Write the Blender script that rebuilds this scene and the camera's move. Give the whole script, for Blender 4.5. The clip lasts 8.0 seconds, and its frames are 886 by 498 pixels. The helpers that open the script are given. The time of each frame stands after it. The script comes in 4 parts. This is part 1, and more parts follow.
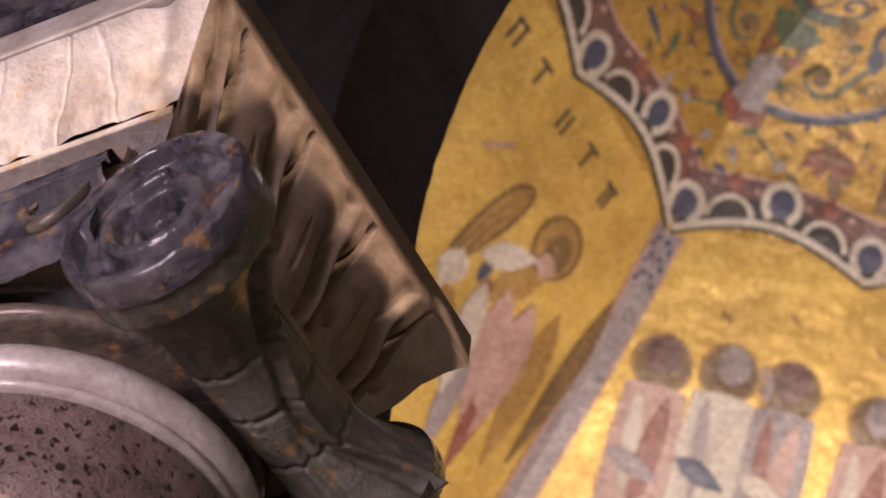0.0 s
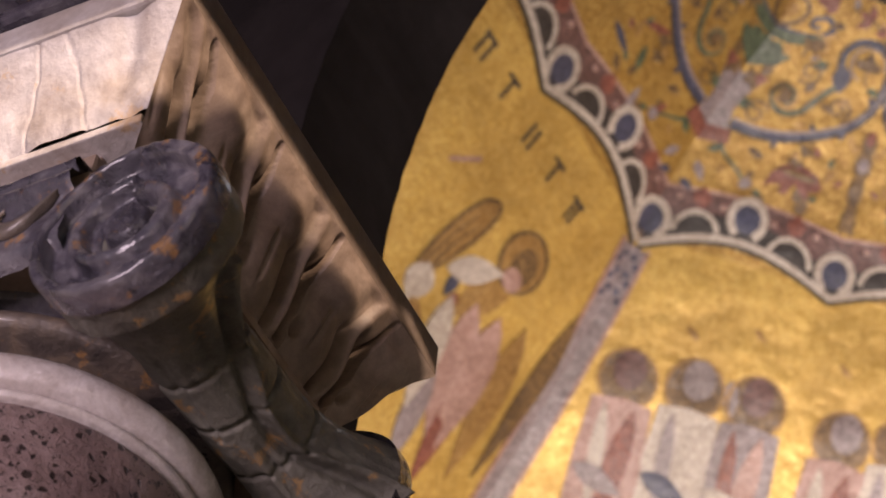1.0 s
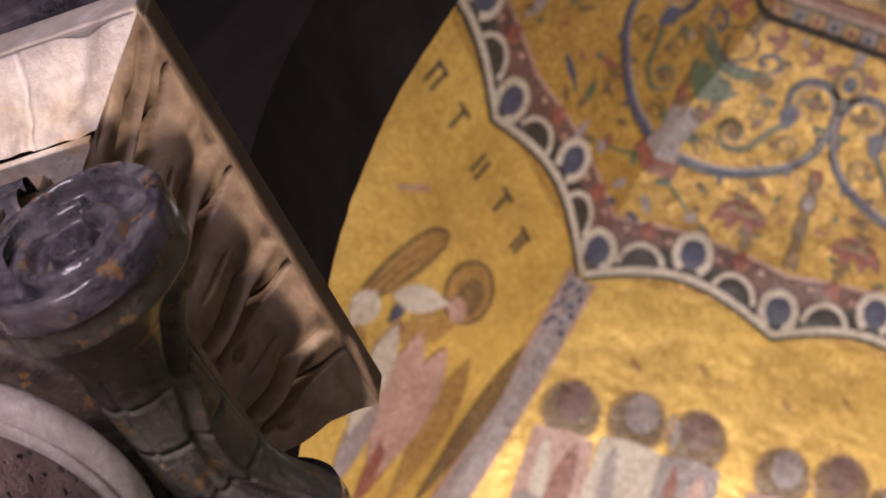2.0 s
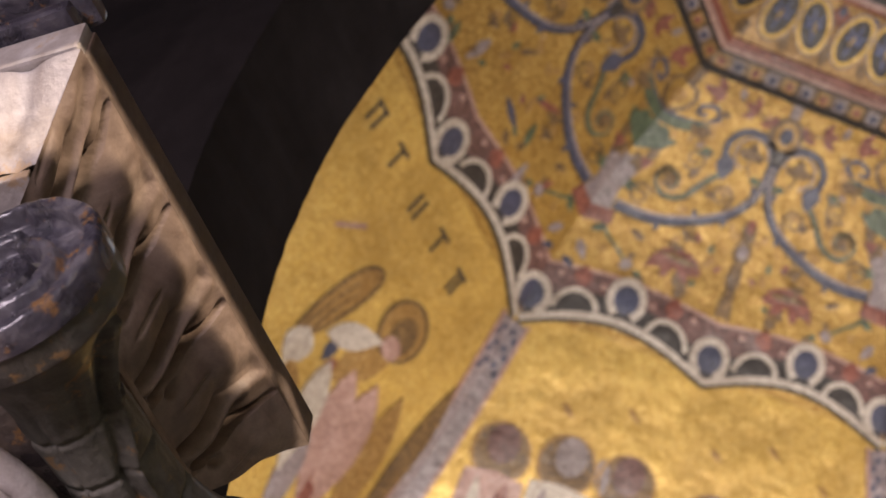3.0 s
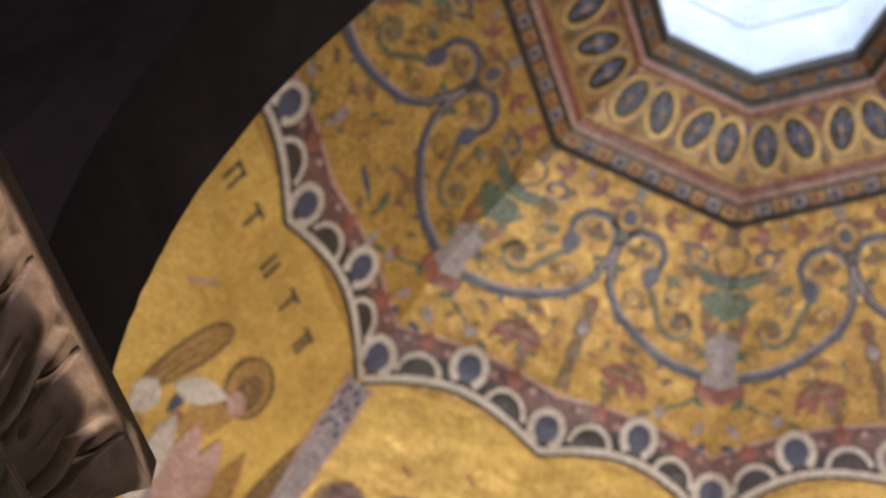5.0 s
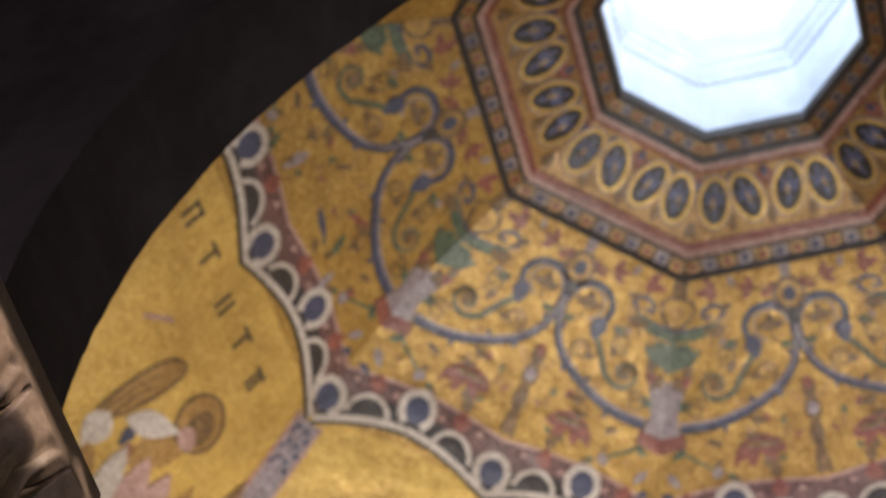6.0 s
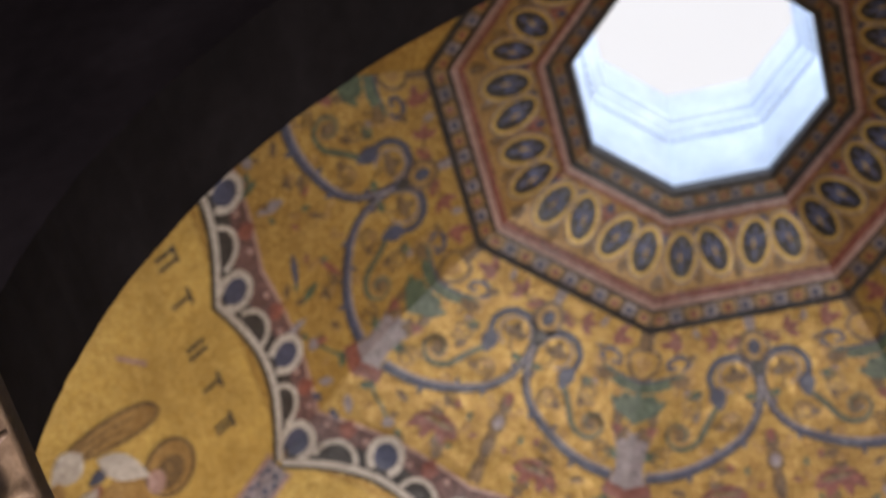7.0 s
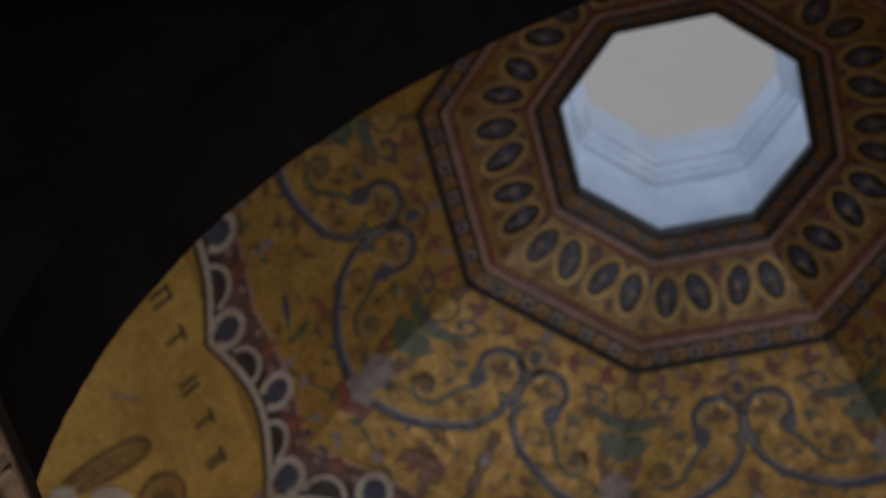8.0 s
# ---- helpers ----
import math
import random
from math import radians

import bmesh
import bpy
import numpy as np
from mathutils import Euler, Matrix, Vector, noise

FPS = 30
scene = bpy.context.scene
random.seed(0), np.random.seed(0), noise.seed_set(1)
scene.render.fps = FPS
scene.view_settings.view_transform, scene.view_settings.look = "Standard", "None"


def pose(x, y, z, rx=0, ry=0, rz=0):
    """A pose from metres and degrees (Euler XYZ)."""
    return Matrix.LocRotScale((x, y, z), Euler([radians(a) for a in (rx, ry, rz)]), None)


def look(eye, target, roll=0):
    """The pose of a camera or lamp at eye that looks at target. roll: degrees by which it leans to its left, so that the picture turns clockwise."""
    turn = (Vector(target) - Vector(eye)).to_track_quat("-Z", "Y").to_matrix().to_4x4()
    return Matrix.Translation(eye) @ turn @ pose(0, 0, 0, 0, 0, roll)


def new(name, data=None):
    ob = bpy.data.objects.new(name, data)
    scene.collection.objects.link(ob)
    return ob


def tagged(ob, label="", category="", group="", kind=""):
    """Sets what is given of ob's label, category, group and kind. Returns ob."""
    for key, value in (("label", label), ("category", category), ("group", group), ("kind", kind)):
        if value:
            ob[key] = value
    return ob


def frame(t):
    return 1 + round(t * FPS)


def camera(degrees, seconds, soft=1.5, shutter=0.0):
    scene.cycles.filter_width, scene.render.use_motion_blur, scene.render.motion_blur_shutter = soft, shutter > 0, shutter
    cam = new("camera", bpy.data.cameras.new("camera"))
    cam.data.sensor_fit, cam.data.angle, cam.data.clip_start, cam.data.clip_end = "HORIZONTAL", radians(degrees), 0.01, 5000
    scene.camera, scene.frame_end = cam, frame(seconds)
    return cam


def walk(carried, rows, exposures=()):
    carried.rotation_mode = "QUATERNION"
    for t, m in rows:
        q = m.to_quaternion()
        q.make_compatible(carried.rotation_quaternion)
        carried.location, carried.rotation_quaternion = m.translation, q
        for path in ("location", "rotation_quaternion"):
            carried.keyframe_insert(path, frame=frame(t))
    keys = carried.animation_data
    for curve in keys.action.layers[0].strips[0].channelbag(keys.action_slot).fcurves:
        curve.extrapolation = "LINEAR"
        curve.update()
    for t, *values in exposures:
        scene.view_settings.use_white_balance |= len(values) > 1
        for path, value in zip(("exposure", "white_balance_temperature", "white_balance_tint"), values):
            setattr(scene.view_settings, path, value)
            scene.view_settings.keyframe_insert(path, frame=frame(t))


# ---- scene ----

# ---------------------------------------------------------------- camera
cam = camera(25.61, 8.0, soft=1.6)
cam.data.dof.use_dof = True
cam.data.dof.focus_distance = 1.95
cam.data.dof.aperture_fstop = 8.0
PATH = [
    (0.0, -0.0501, 0.0667, 1.7272, 138.271, -5.087, 28.270),
    (0.5, -0.0506, 0.0665, 1.7236, 138.437, -4.795, 28.217),
    (1.0, -0.0508, 0.0660, 1.7199, 138.790, -4.560, 27.351),
    (1.5, -0.0501, 0.0648, 1.7163, 139.217, -4.278, 26.513),
    (3.0, -0.0400, 0.0489, 1.7079, 141.048, -3.834, 22.858),
    (3.5, -0.0337, 0.0337, 1.6916, 141.547, -3.370, 21.633),
    (4.0, -0.0214, 0.0119, 1.6661, 141.946, -3.055, 19.767),
    (4.5, -0.0098, -0.0089, 1.6288, 142.560, -2.480, 18.825),
    (6.0, 0.0827, -0.1266, 1.4824, 144.399, -2.450, 15.756),
    (6.5, 0.0968, -0.1618, 1.4387, 145.158, -2.431, 14.909),
    (7.0, 0.1221, -0.1928, 1.4070, 145.758, -2.391, 14.582),
    (7.5, 0.1404, -0.2277, 1.3650, 146.275, -2.349, 14.375),
    (8.0, 0.1527, -0.2676, 1.3122, 146.849, -2.445, 14.037),
]
walk(cam, [(t, pose(*p)) for t, *p in PATH],
     exposures=[(0, 0.68, 7250, 24), (1.6, 0.68, 7050, 21), (3, 0.68, 6850, 16), (4.6, 0.68, 6800, 14), (6, 0.68, 6560, 13), (6.6, 0.68, 6500, 14), (7, 0.46, 6500, 14), (7.25, 0.08, 6500, 14), (7.5, -0.27, 6500, 14), (8, -1.27, 6500, 14)])

# ---------------------------------------------------------------- light
world = bpy.data.worlds.new("sky")
scene.world = world
world.use_nodes = True
wn = world.node_tree
sky = wn.nodes.new("ShaderNodeTexSky")
sky.sky_type, sky.sun_disc = "NISHITA", False
SUN_EL, SUN_AZ = radians(10), radians(122)
sky.air_density, sky.dust_density, sky.ozone_density = 1.0, 0.1, 4.0
sky.sun_elevation, sky.sun_rotation = SUN_EL, SUN_AZ
wn.links.new(sky.outputs[0], wn.nodes["Background"].inputs[0])
wn.nodes["Background"].inputs[1].default_value = 0.05
sun = new("sun", bpy.data.lights.new("sun", "SUN"))
sun.data.energy, sun.data.angle, sun.data.color = 5.0, radians(0.25), (1.0, 0.86, 0.68)
# azimuth is counted clockwise from +y
sun_from = Vector((math.sin(SUN_AZ) * math.cos(SUN_EL), math.cos(SUN_AZ) * math.cos(SUN_EL), math.sin(SUN_EL)))
sun.matrix_world = look(sun_from * 30, (0, 0, 0))


# daylight that enters the bay through the archway
door_light = new("archway_daylight", bpy.data.lights.new("archway_daylight", "AREA"))
door_light.data.shape, door_light.data.size, door_light.data.size_y = "RECTANGLE", 2.5, 1.7
door_light.data.energy, door_light.data.color = 70.0, (1.0, 0.93, 0.84)
door_light.matrix_world = look((0.4, 2.4, 1.1), (-0.8, 6.2, 4.6))
door_light.data.spread = radians(88)

# lamp added outside the open porch front, standing in for cool sky light
front_light = new("porch_fill", bpy.data.lights.new("porch_fill", "AREA"))
front_light.data.shape, front_light.data.size, front_light.data.size_y = "RECTANGLE", 1.8, 1.4
front_light.data.energy, front_light.data.color = 14.0, (0.98, 0.86, 1.0)
front_light.matrix_world = look((-1.15, -2.7, 1.5), (-1.10, 0.9, 2.92))
front_light.data.spread = radians(70)

# unseen fill lamps added for the vault's left side and the lantern's walls
side_light = new("side_fill", bpy.data.lights.new("side_fill", "AREA"))
side_light.data.shape, side_light.data.size, side_light.data.size_y = "RECTANGLE", 2.6, 2.2
side_light.data.energy, side_light.data.color = 27.0, (1.0, 0.95, 0.88)
side_light.matrix_world = look((3.2, 3.4, 1.6), (-2.4, 4.3, 6.4))
side_light.data.spread = radians(64)
lantern_light = new("lantern_fill", bpy.data.lights.new("lantern_fill", "AREA"))
lantern_light.data.shape, lantern_light.data.size, lantern_light.data.size_y = "RECTANGLE", 0.4, 0.3
lantern_light.data.energy, lantern_light.data.color = 6.9, (0.62, 0.78, 1.0)
lantern_light.matrix_world = look((-0.100, 2.936, 7.910), (-0.100, 3.9, 7.910))


# ---------------------------------------------------------------- materials
def shader(name):
    m = bpy.data.materials.new(name)
    m.use_nodes = True
    nt = m.node_tree
    return m, nt, nt.nodes["Principled BSDF"]


def node(nt, kind, **inputs):
    n = nt.nodes.new(kind)
    for key, value in inputs.items():
        n.inputs[key.replace("_", " ")].default_value = value
    return n


def ramp(nt, source, stops):
    r = nt.nodes.new("ShaderNodeValToRGB")
    el = r.color_ramp.elements
    while len(el) < len(stops):
        el.new(0.5)
    for e, (at, col) in zip(el, stops):
        e.position, e.color = at, (*col, 1)
    nt.links.new(source, r.inputs[0])
    return r


def mixed(nt, fac, a, b, mode="MIX"):
    m = nt.nodes.new("ShaderNodeMix")
    m.data_type, m.blend_type = "RGBA", mode
    for value, slot in ((fac, 0), (a, 6), (b, 7)):
        if hasattr(value, "is_linked"):
            nt.links.new(value, m.inputs[slot])
        else:
            m.inputs[slot].default_value = value if slot == 0 else (*value, 1)
    return m.outputs[2]


def coords(nt):
    return nt.nodes.new("ShaderNodeTexCoord").outputs["Object"]


def mosaic(name, dark, mid, light, metal=0.0, rough=0.38, cell=120.0):
    """Glass tesserae: every cell has its own tint and tilt; cloudy ageing over them."""
    m, nt, bs = shader(name)
    co = coords(nt)
    vo = node(nt, "ShaderNodeTexVoronoi", Scale=cell, Randomness=0.75)
    nt.links.new(co, vo.inputs["Vector"])
    sep = nt.nodes.new("ShaderNodeSeparateColor")
    nt.links.new(vo.outputs["Color"], sep.inputs[0])
    tint = ramp(nt, sep.outputs[0], [(0.0, dark), (0.5, mid), (1.0, light)])
    big = node(nt, "ShaderNodeTexNoise", Scale=3.2, Detail=5.0, Roughness=0.6)
    nt.links.new(co, big.inputs["Vector"])
    age = ramp(nt, big.outputs[0], [(0.34, (0.50, 0.44, 0.38)), (0.6, (1, 1, 1))])
    col = mixed(nt, 0.6, tint.outputs[0], age.outputs[0], "MULTIPLY")
    edge = node(nt, "ShaderNodeTexVoronoi", Scale=cell, Randomness=0.75)
    edge.feature = "DISTANCE_TO_EDGE"
    nt.links.new(co, edge.inputs["Vector"])
    joint = ramp(nt, edge.outputs["Distance"], [(0.0, (0.45, 0.42, 0.4)), (0.12, (1, 1, 1))])
    col = mixed(nt, 0.8, col, joint.outputs[0], "MULTIPLY")
    nt.links.new(col, bs.inputs["Base Color"])
    bs.inputs["Metallic"].default_value = metal
    rr = ramp(nt, sep.outputs[1], [(0.0, (rough - 0.1,) * 3), (1.0, (rough + 0.22,) * 3)])
    nt.links.new(rr.outputs[0], bs.inputs["Roughness"])
    b1 = node(nt, "ShaderNodeBump", Strength=0.3, Distance=0.004)
    nt.links.new(sep.outputs[2], b1.inputs["Height"])
    b2 = node(nt, "ShaderNodeBump", Strength=0.5, Distance=0.05)
    nt.links.new(big.outputs[0], b2.inputs["Height"])
    nt.links.new(b1.outputs[0], b2.inputs["Normal"])
    nt.links.new(b2.outputs[0], bs.inputs["Normal"])
    return m


def stone(name, base, vein, dark, scale=9.0, rough=0.5, bump=0.3, pits=0.0, streak=0.35, coat=0.0, stain=None):
    m, nt, bs = shader(name)
    co = coords(nt)
    n1 = node(nt, "ShaderNodeTexNoise", Scale=scale, Detail=8.0, Roughness=0.62, Distortion=0.6)
    n2 = node(nt, "ShaderNodeTexNoise", Scale=scale * 7, Detail=6.0, Roughness=0.7)
    for n in (n1, n2):
        nt.links.new(co, n.inputs["Vector"])
    col = ramp(nt, n1.outputs[0], [(0.28, dark), (0.5, base), (0.72, vein)]).outputs[0]
    fine = ramp(nt, n2.outputs[0], [(0.3, (0.62, 0.6, 0.58)), (0.66, (1.0, 1.0, 1.0))]).outputs[0]
    col = mixed(nt, streak * 2, col, fine, "MULTIPLY")
    height = n2.outputs[0]
    if pits:
        vo = node(nt, "ShaderNodeTexVoronoi", Scale=pits, Randomness=1.0)
        nt.links.new(co, vo.inputs["Vector"])
        warp = node(nt, "ShaderNodeTexNoise", Scale=pits * 1.3, Detail=3.0)
        nt.links.new(co, warp.inputs["Vector"])
        off = mixed(nt, 0.012, co, warp.outputs["Color"], "ADD")
        nt.links.new(off, vo.inputs["Vector"])
        hole = ramp(nt, vo.outputs["Distance"], [(0.20, (0.05, 0.04, 0.04)), (0.29, (1, 1, 1))]).outputs[0]
        gate = ramp(nt, n1.outputs[0], [(0.55, (0, 0, 0)), (0.62, (1, 1, 1))]).outputs[0]
        hole = mixed(nt, gate, hole, (1, 1, 1))
        vf = node(nt, "ShaderNodeTexVoronoi", Scale=pits * 3.1, Randomness=1.0)
        nt.links.new(off, vf.inputs["Vector"])
        fine_hole = ramp(nt, vf.outputs["Distance"], [(0.15, (0.1, 0.08, 0.08)), (0.28, (1, 1, 1))]).outputs[0]
        gate2 = ramp(nt, n2.outputs[0], [(0.53, (0, 0, 0)), (0.59, (1, 1, 1))]).outputs[0]
        hole = mixed(nt, 1.0, hole, mixed(nt, gate2, fine_hole, (1, 1, 1)), "MULTIPLY")
        col = mixed(nt, 0.9, col, hole, "MULTIPLY")
        height = mixed(nt, 1.0, fine, hole, "MULTIPLY")
    if stain:
        n3 = node(nt, "ShaderNodeTexNoise", Scale=scale * 1.7, Detail=9.0, Roughness=0.7)
        nt.links.new(co, n3.inputs["Vector"])
        spot = ramp(nt, n3.outputs[0], [(0.58, (0, 0, 0)), (0.64, (0.85, 0.85, 0.85))]).outputs[0]
        col = mixed(nt, spot, col, stain)
    nt.links.new(col, bs.inputs["Base Color"])
    rr = ramp(nt, n1.outputs[0], [(0.3, (rough - 0.12,) * 3), (0.7, (rough + 0.15,) * 3)])
    nt.links.new(rr.outputs[0], bs.inputs["Roughness"])
    bp = node(nt, "ShaderNodeBump", Strength=bump, Distance=0.006)
    nt.links.new(height, bp.inputs["Height"])
    nt.links.new(bp.outputs[0], bs.inputs["Normal"])
    bs.inputs["Coat Weight"].default_value = coat
    bs.inputs["Coat Roughness"].default_value = 0.18
    return m


GOLD = mosaic("gold_mosaic", (0.50, 0.31, 0.07), (0.62, 0.41, 0.105), (0.76, 0.54, 0.18), metal=0.35, rough=0.40)
# darker, browner gold for the vault panels above the border
DARKGOLD = mosaic("darker_gold_mosaic", (0.25, 0.13, 0.025), (0.40, 0.24, 0.055), (0.57, 0.385, 0.115), metal=0.35, rough=0.40)
BLUE = mosaic("blue_mosaic", (0.032, 0.035, 0.065), (0.052, 0.06, 0.115), (0.09, 0.10, 0.175))
BRIGHTBLUE = mosaic("bright_blue_mosaic", (0.06, 0.075, 0.16), (0.10, 0.125, 0.26), (0.17, 0.20, 0.36))
DULLRED = mosaic("dull_red_mosaic", (0.06, 0.03, 0.03), (0.13, 0.06, 0.055), (0.24, 0.13, 0.12))
RED = mosaic("red_mosaic", (0.12, 0.035, 0.03), (0.24, 0.07, 0.05), (0.36, 0.14, 0.10))
GREEN = mosaic("green_mosaic", (0.03, 0.05, 0.03), (0.07, 0.11, 0.07), (0.15, 0.20, 0.12))
PALE = mosaic("pale_mosaic", (0.36, 0.31, 0.27), (0.52, 0.46, 0.41), (0.68, 0.62, 0.56))
PINK = mosaic("pink_mosaic", (0.30, 0.17, 0.15), (0.44, 0.27, 0.24), (0.56, 0.38, 0.34))
LILAC = mosaic("lilac_mosaic", (0.16, 0.13, 0.14), (0.28, 0.23, 0.25), (0.40, 0.35, 0.37))
BROWN = mosaic("brown_mosaic", (0.07, 0.04, 0.02), (0.16, 0.095, 0.04), (0.30, 0.18, 0.07))
INK = mosaic("dark_mosaic", (0.015, 0.013, 0.014), (0.03, 0.025, 0.025), (0.06, 0.05, 0.05))
OCHRE = mosaic("ochre_mosaic", (0.24, 0.13, 0.04), (0.38, 0.22, 0.07), (0.5, 0.32, 0.12), metal=0.2)
# near-black and almost without gloss, for the arch wall and the ceiling
DARKSTONE = stone("near_black_stone", (0.026, 0.022, 0.0225), (0.038, 0.033, 0.034), (0.016, 0.0145, 0.015), scale=2.5, rough=0.85)
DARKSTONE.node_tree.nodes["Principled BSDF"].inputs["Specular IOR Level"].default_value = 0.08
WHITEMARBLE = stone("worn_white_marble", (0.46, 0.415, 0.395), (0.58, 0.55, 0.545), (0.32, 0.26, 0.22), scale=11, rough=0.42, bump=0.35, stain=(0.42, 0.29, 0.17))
# the violet cast puts the sky's sheen into the marble's colour
GREYMARBLE = stone("grey_weathered_marble", (0.075, 0.068, 0.092), (0.25, 0.23, 0.25), (0.010, 0.009, 0.017), scale=17, rough=0.30, bump=0.7, coat=1.0, stain=(0.34, 0.17, 0.055))
GREENMARBLE = stone("grey_green_marble", (0.125, 0.118, 0.098), (0.23, 0.22, 0.185), (0.035, 0.033, 0.03), scale=14, rough=0.46, bump=0.7, coat=0.25, stain=(0.34, 0.20, 0.08))
# dusty marble like the pale front, with the side's shade put into its brown
SHADEMARBLE = stone("shade_brown_dusty_marble", (0.25, 0.18, 0.14), (0.36, 0.28, 0.23), (0.12, 0.08, 0.06), scale=10, rough=0.55, bump=0.25)
# the fillet's shade is mixed into this darker brown
SHADEEDGE = stone("brown_shaded_edge", (0.12, 0.082, 0.062), (0.19, 0.14, 0.11), (0.06, 0.04, 0.03), scale=12, rough=0.6, bump=0.3)
SHAFT = stone("pitted_red_marble", (0.27, 0.18, 0.172), (0.44, 0.335, 0.32), (0.13, 0.08, 0.078), scale=11, rough=0.36, bump=1.0, pits=84, coat=0.5)
OCHREMARBLE = stone("ochre_stained_marble", (0.15, 0.12, 0.10), (0.34, 0.25, 0.17), (0.03, 0.026, 0.03), scale=13, rough=0.35, bump=0.6, coat=0.6, stain=(0.42, 0.22, 0.08))
RINGMARBLE = stone("polished_pale_marble", (0.64, 0.58, 0.56), (0.74, 0.69, 0.68), (0.48, 0.41, 0.38), scale=16, rough=0.22, bump=0.3, coat=1.0)
PLASTER = stone("pale_plaster", (0.62, 0.66, 0.72), (0.74, 0.77, 0.82), (0.5, 0.54, 0.6), scale=4, rough=0.8, bump=0.1, streak=0.15)
PAVING = stone("pale_paving_stone", (0.20, 0.185, 0.165), (0.27, 0.25, 0.22), (0.14, 0.125, 0.11), scale=1.2, rough=0.75)


# ---------------------------------------------------------------- mesh helpers
def mesh_of(name, verts, faces, material, smooth=False):
    me = bpy.data.meshes.new(name)
    me.from_pydata([tuple(v) for v in verts], [], faces)
    me.materials.append(material)
    if smooth:
        me.polygons.foreach_set("use_smooth", [True] * len(me.polygons))
    me.update()
    return me


def fixed(me):
    """Faces turned outwards."""
    bm = bmesh.new()
    bm.from_mesh(me)
    bmesh.ops.recalc_face_normals(bm, faces=bm.faces)
    bm.to_mesh(me)
    bm.free()
    return me


def under(parent, name, me, label="", m=None):
    ob = new(name, me)
    ob.parent = parent
    if m is not None:
        ob.matrix_basis = m
    return tagged(ob, label)


def part(name, bm, material, parent=None, label="", bevel=0.0, smooth=False, m=None):
    if bevel:
        bmesh.ops.bevel(bm, geom=list(bm.edges), offset=bevel, segments=2, profile=0.6, affect="EDGES", clamp_overlap=True)
    bmesh.ops.recalc_face_normals(bm, faces=bm.faces)
    me = bpy.data.meshes.new(name)
    bm.to_mesh(me)
    bm.free()
    me.materials.append(material)
    if smooth:
        me.polygons.foreach_set("use_smooth", [True] * len(me.polygons))
    return under(parent, name, me, label, m)


def box(lo, hi):
    bm = bmesh.new()
    bmesh.ops.create_cube(bm, size=1)
    for v in bm.verts:
        v.co = [(a + b) / 2 + c * (b - a) for a, b, c in zip(lo, hi, v.co)]
    return bm


def lathe(profile, centre, steps=96, name="lathe", material=None, a0=0.0, a1=math.tau):
    """A turned solid from (radius, height) pairs."""
    full = abs(a1 - a0 - math.tau) < 1e-6
    n = steps if full else steps + 1
    verts, faces = [], []
    for r, z in profile:
        for i in range(n):
            a = a0 + (a1 - a0) * i / steps
            verts.append((centre[0] + r * math.cos(a), centre[1] + r * math.sin(a), z))
    for j in range(len(profile) - 1):
        for i in range(steps):
            k = (i + 1) % n
            faces.append((j * n + i, j * n + k, (j + 1) * n + k, (j + 1) * n + i))
    return mesh_of(name, verts, faces, material, True)


# ---------------------------------------------------------------- ground and walls
Y0_PORCH = 1.36
ground = part("ground", box((-40, -40, -0.3), (40, 40, 0)), PAVING)
tagged(ground, "pale worn stone paving", "paving", kind="structure")

# unseen ceiling, added to hold the sky's light off the capital
tagged(part("ceiling", box((-6, -1.197, 5.6), (6, Y0_PORCH - 0.003, 5.8)), DARKSTONE), "dark unseen ceiling added over the porch", "ceiling", kind="structure")


def cut_wall(name, low, high, y0, y1, material):
    """An upright slab between two uneven edges, each given as (x, z) from left to right."""
    ring = low + high[::-1]
    n = len(ring)
    verts = [(x, y, z) for y in (y0, y1) for x, z in ring]
    faces = [tuple(range(n)), tuple(range(2 * n - 1, n - 1, -1))] + [(i, (i + 1) % n, n + (i + 1) % n, n + i) for i in range(n)]
    return new(name, fixed(mesh_of(name, verts, faces, material)))


# unseen plain walls added on both sides to keep sky light off the column
for x in (-4.6, 4.4):
    tagged(part("wall_side", box((x, -1.195, 0), (x + 0.2, Y0_PORCH - 0.003, 5.597)), PAVING), "unseen added side wall that holds back sky light", "wall", kind="structure")

# porch front, unseen: beam and uneven wall added to cut the sun's patches
sun_bar = cut_wall("beam", [(-6, 3.42), (6, 3.42)], [(-6, 3.81), (2.05, 3.81), (2.13, 3.768), (2.37, 3.768), (2.58, 3.880), (3.04, 3.975), (3.10, 4.02), (6, 4.02)], -1.23, -1.20, PAVING)
tagged(sun_bar, "unseen added stone bar that shades the capital's middle", "beam", kind="structure")
front = cut_wall("sun_cut_wall", [(-6, 3.857), (2.37, 3.860), (2.60, 3.912), (3.04, 4.003), (3.10, 4.04), (6, 4.04)], [(-6, 6.6), (6, 6.6)], -1.23, -1.20, PAVING)
tagged(front, "unseen added wall whose cut edge shapes the sun patches", "wall", kind="structure")
for x in (-6.2, 6.0):
    tagged(part("wall_side", box((x, 1.6, 0), (x + 0.2, 7.0, 5.8)), PAVING), "plain stone side wall", "wall", kind="structure")

# arch wall between the porch and the domed bay
AX, AZ, AR = 0.382, 3.787, 1.511
Y0, Y1 = 1.36, 1.60


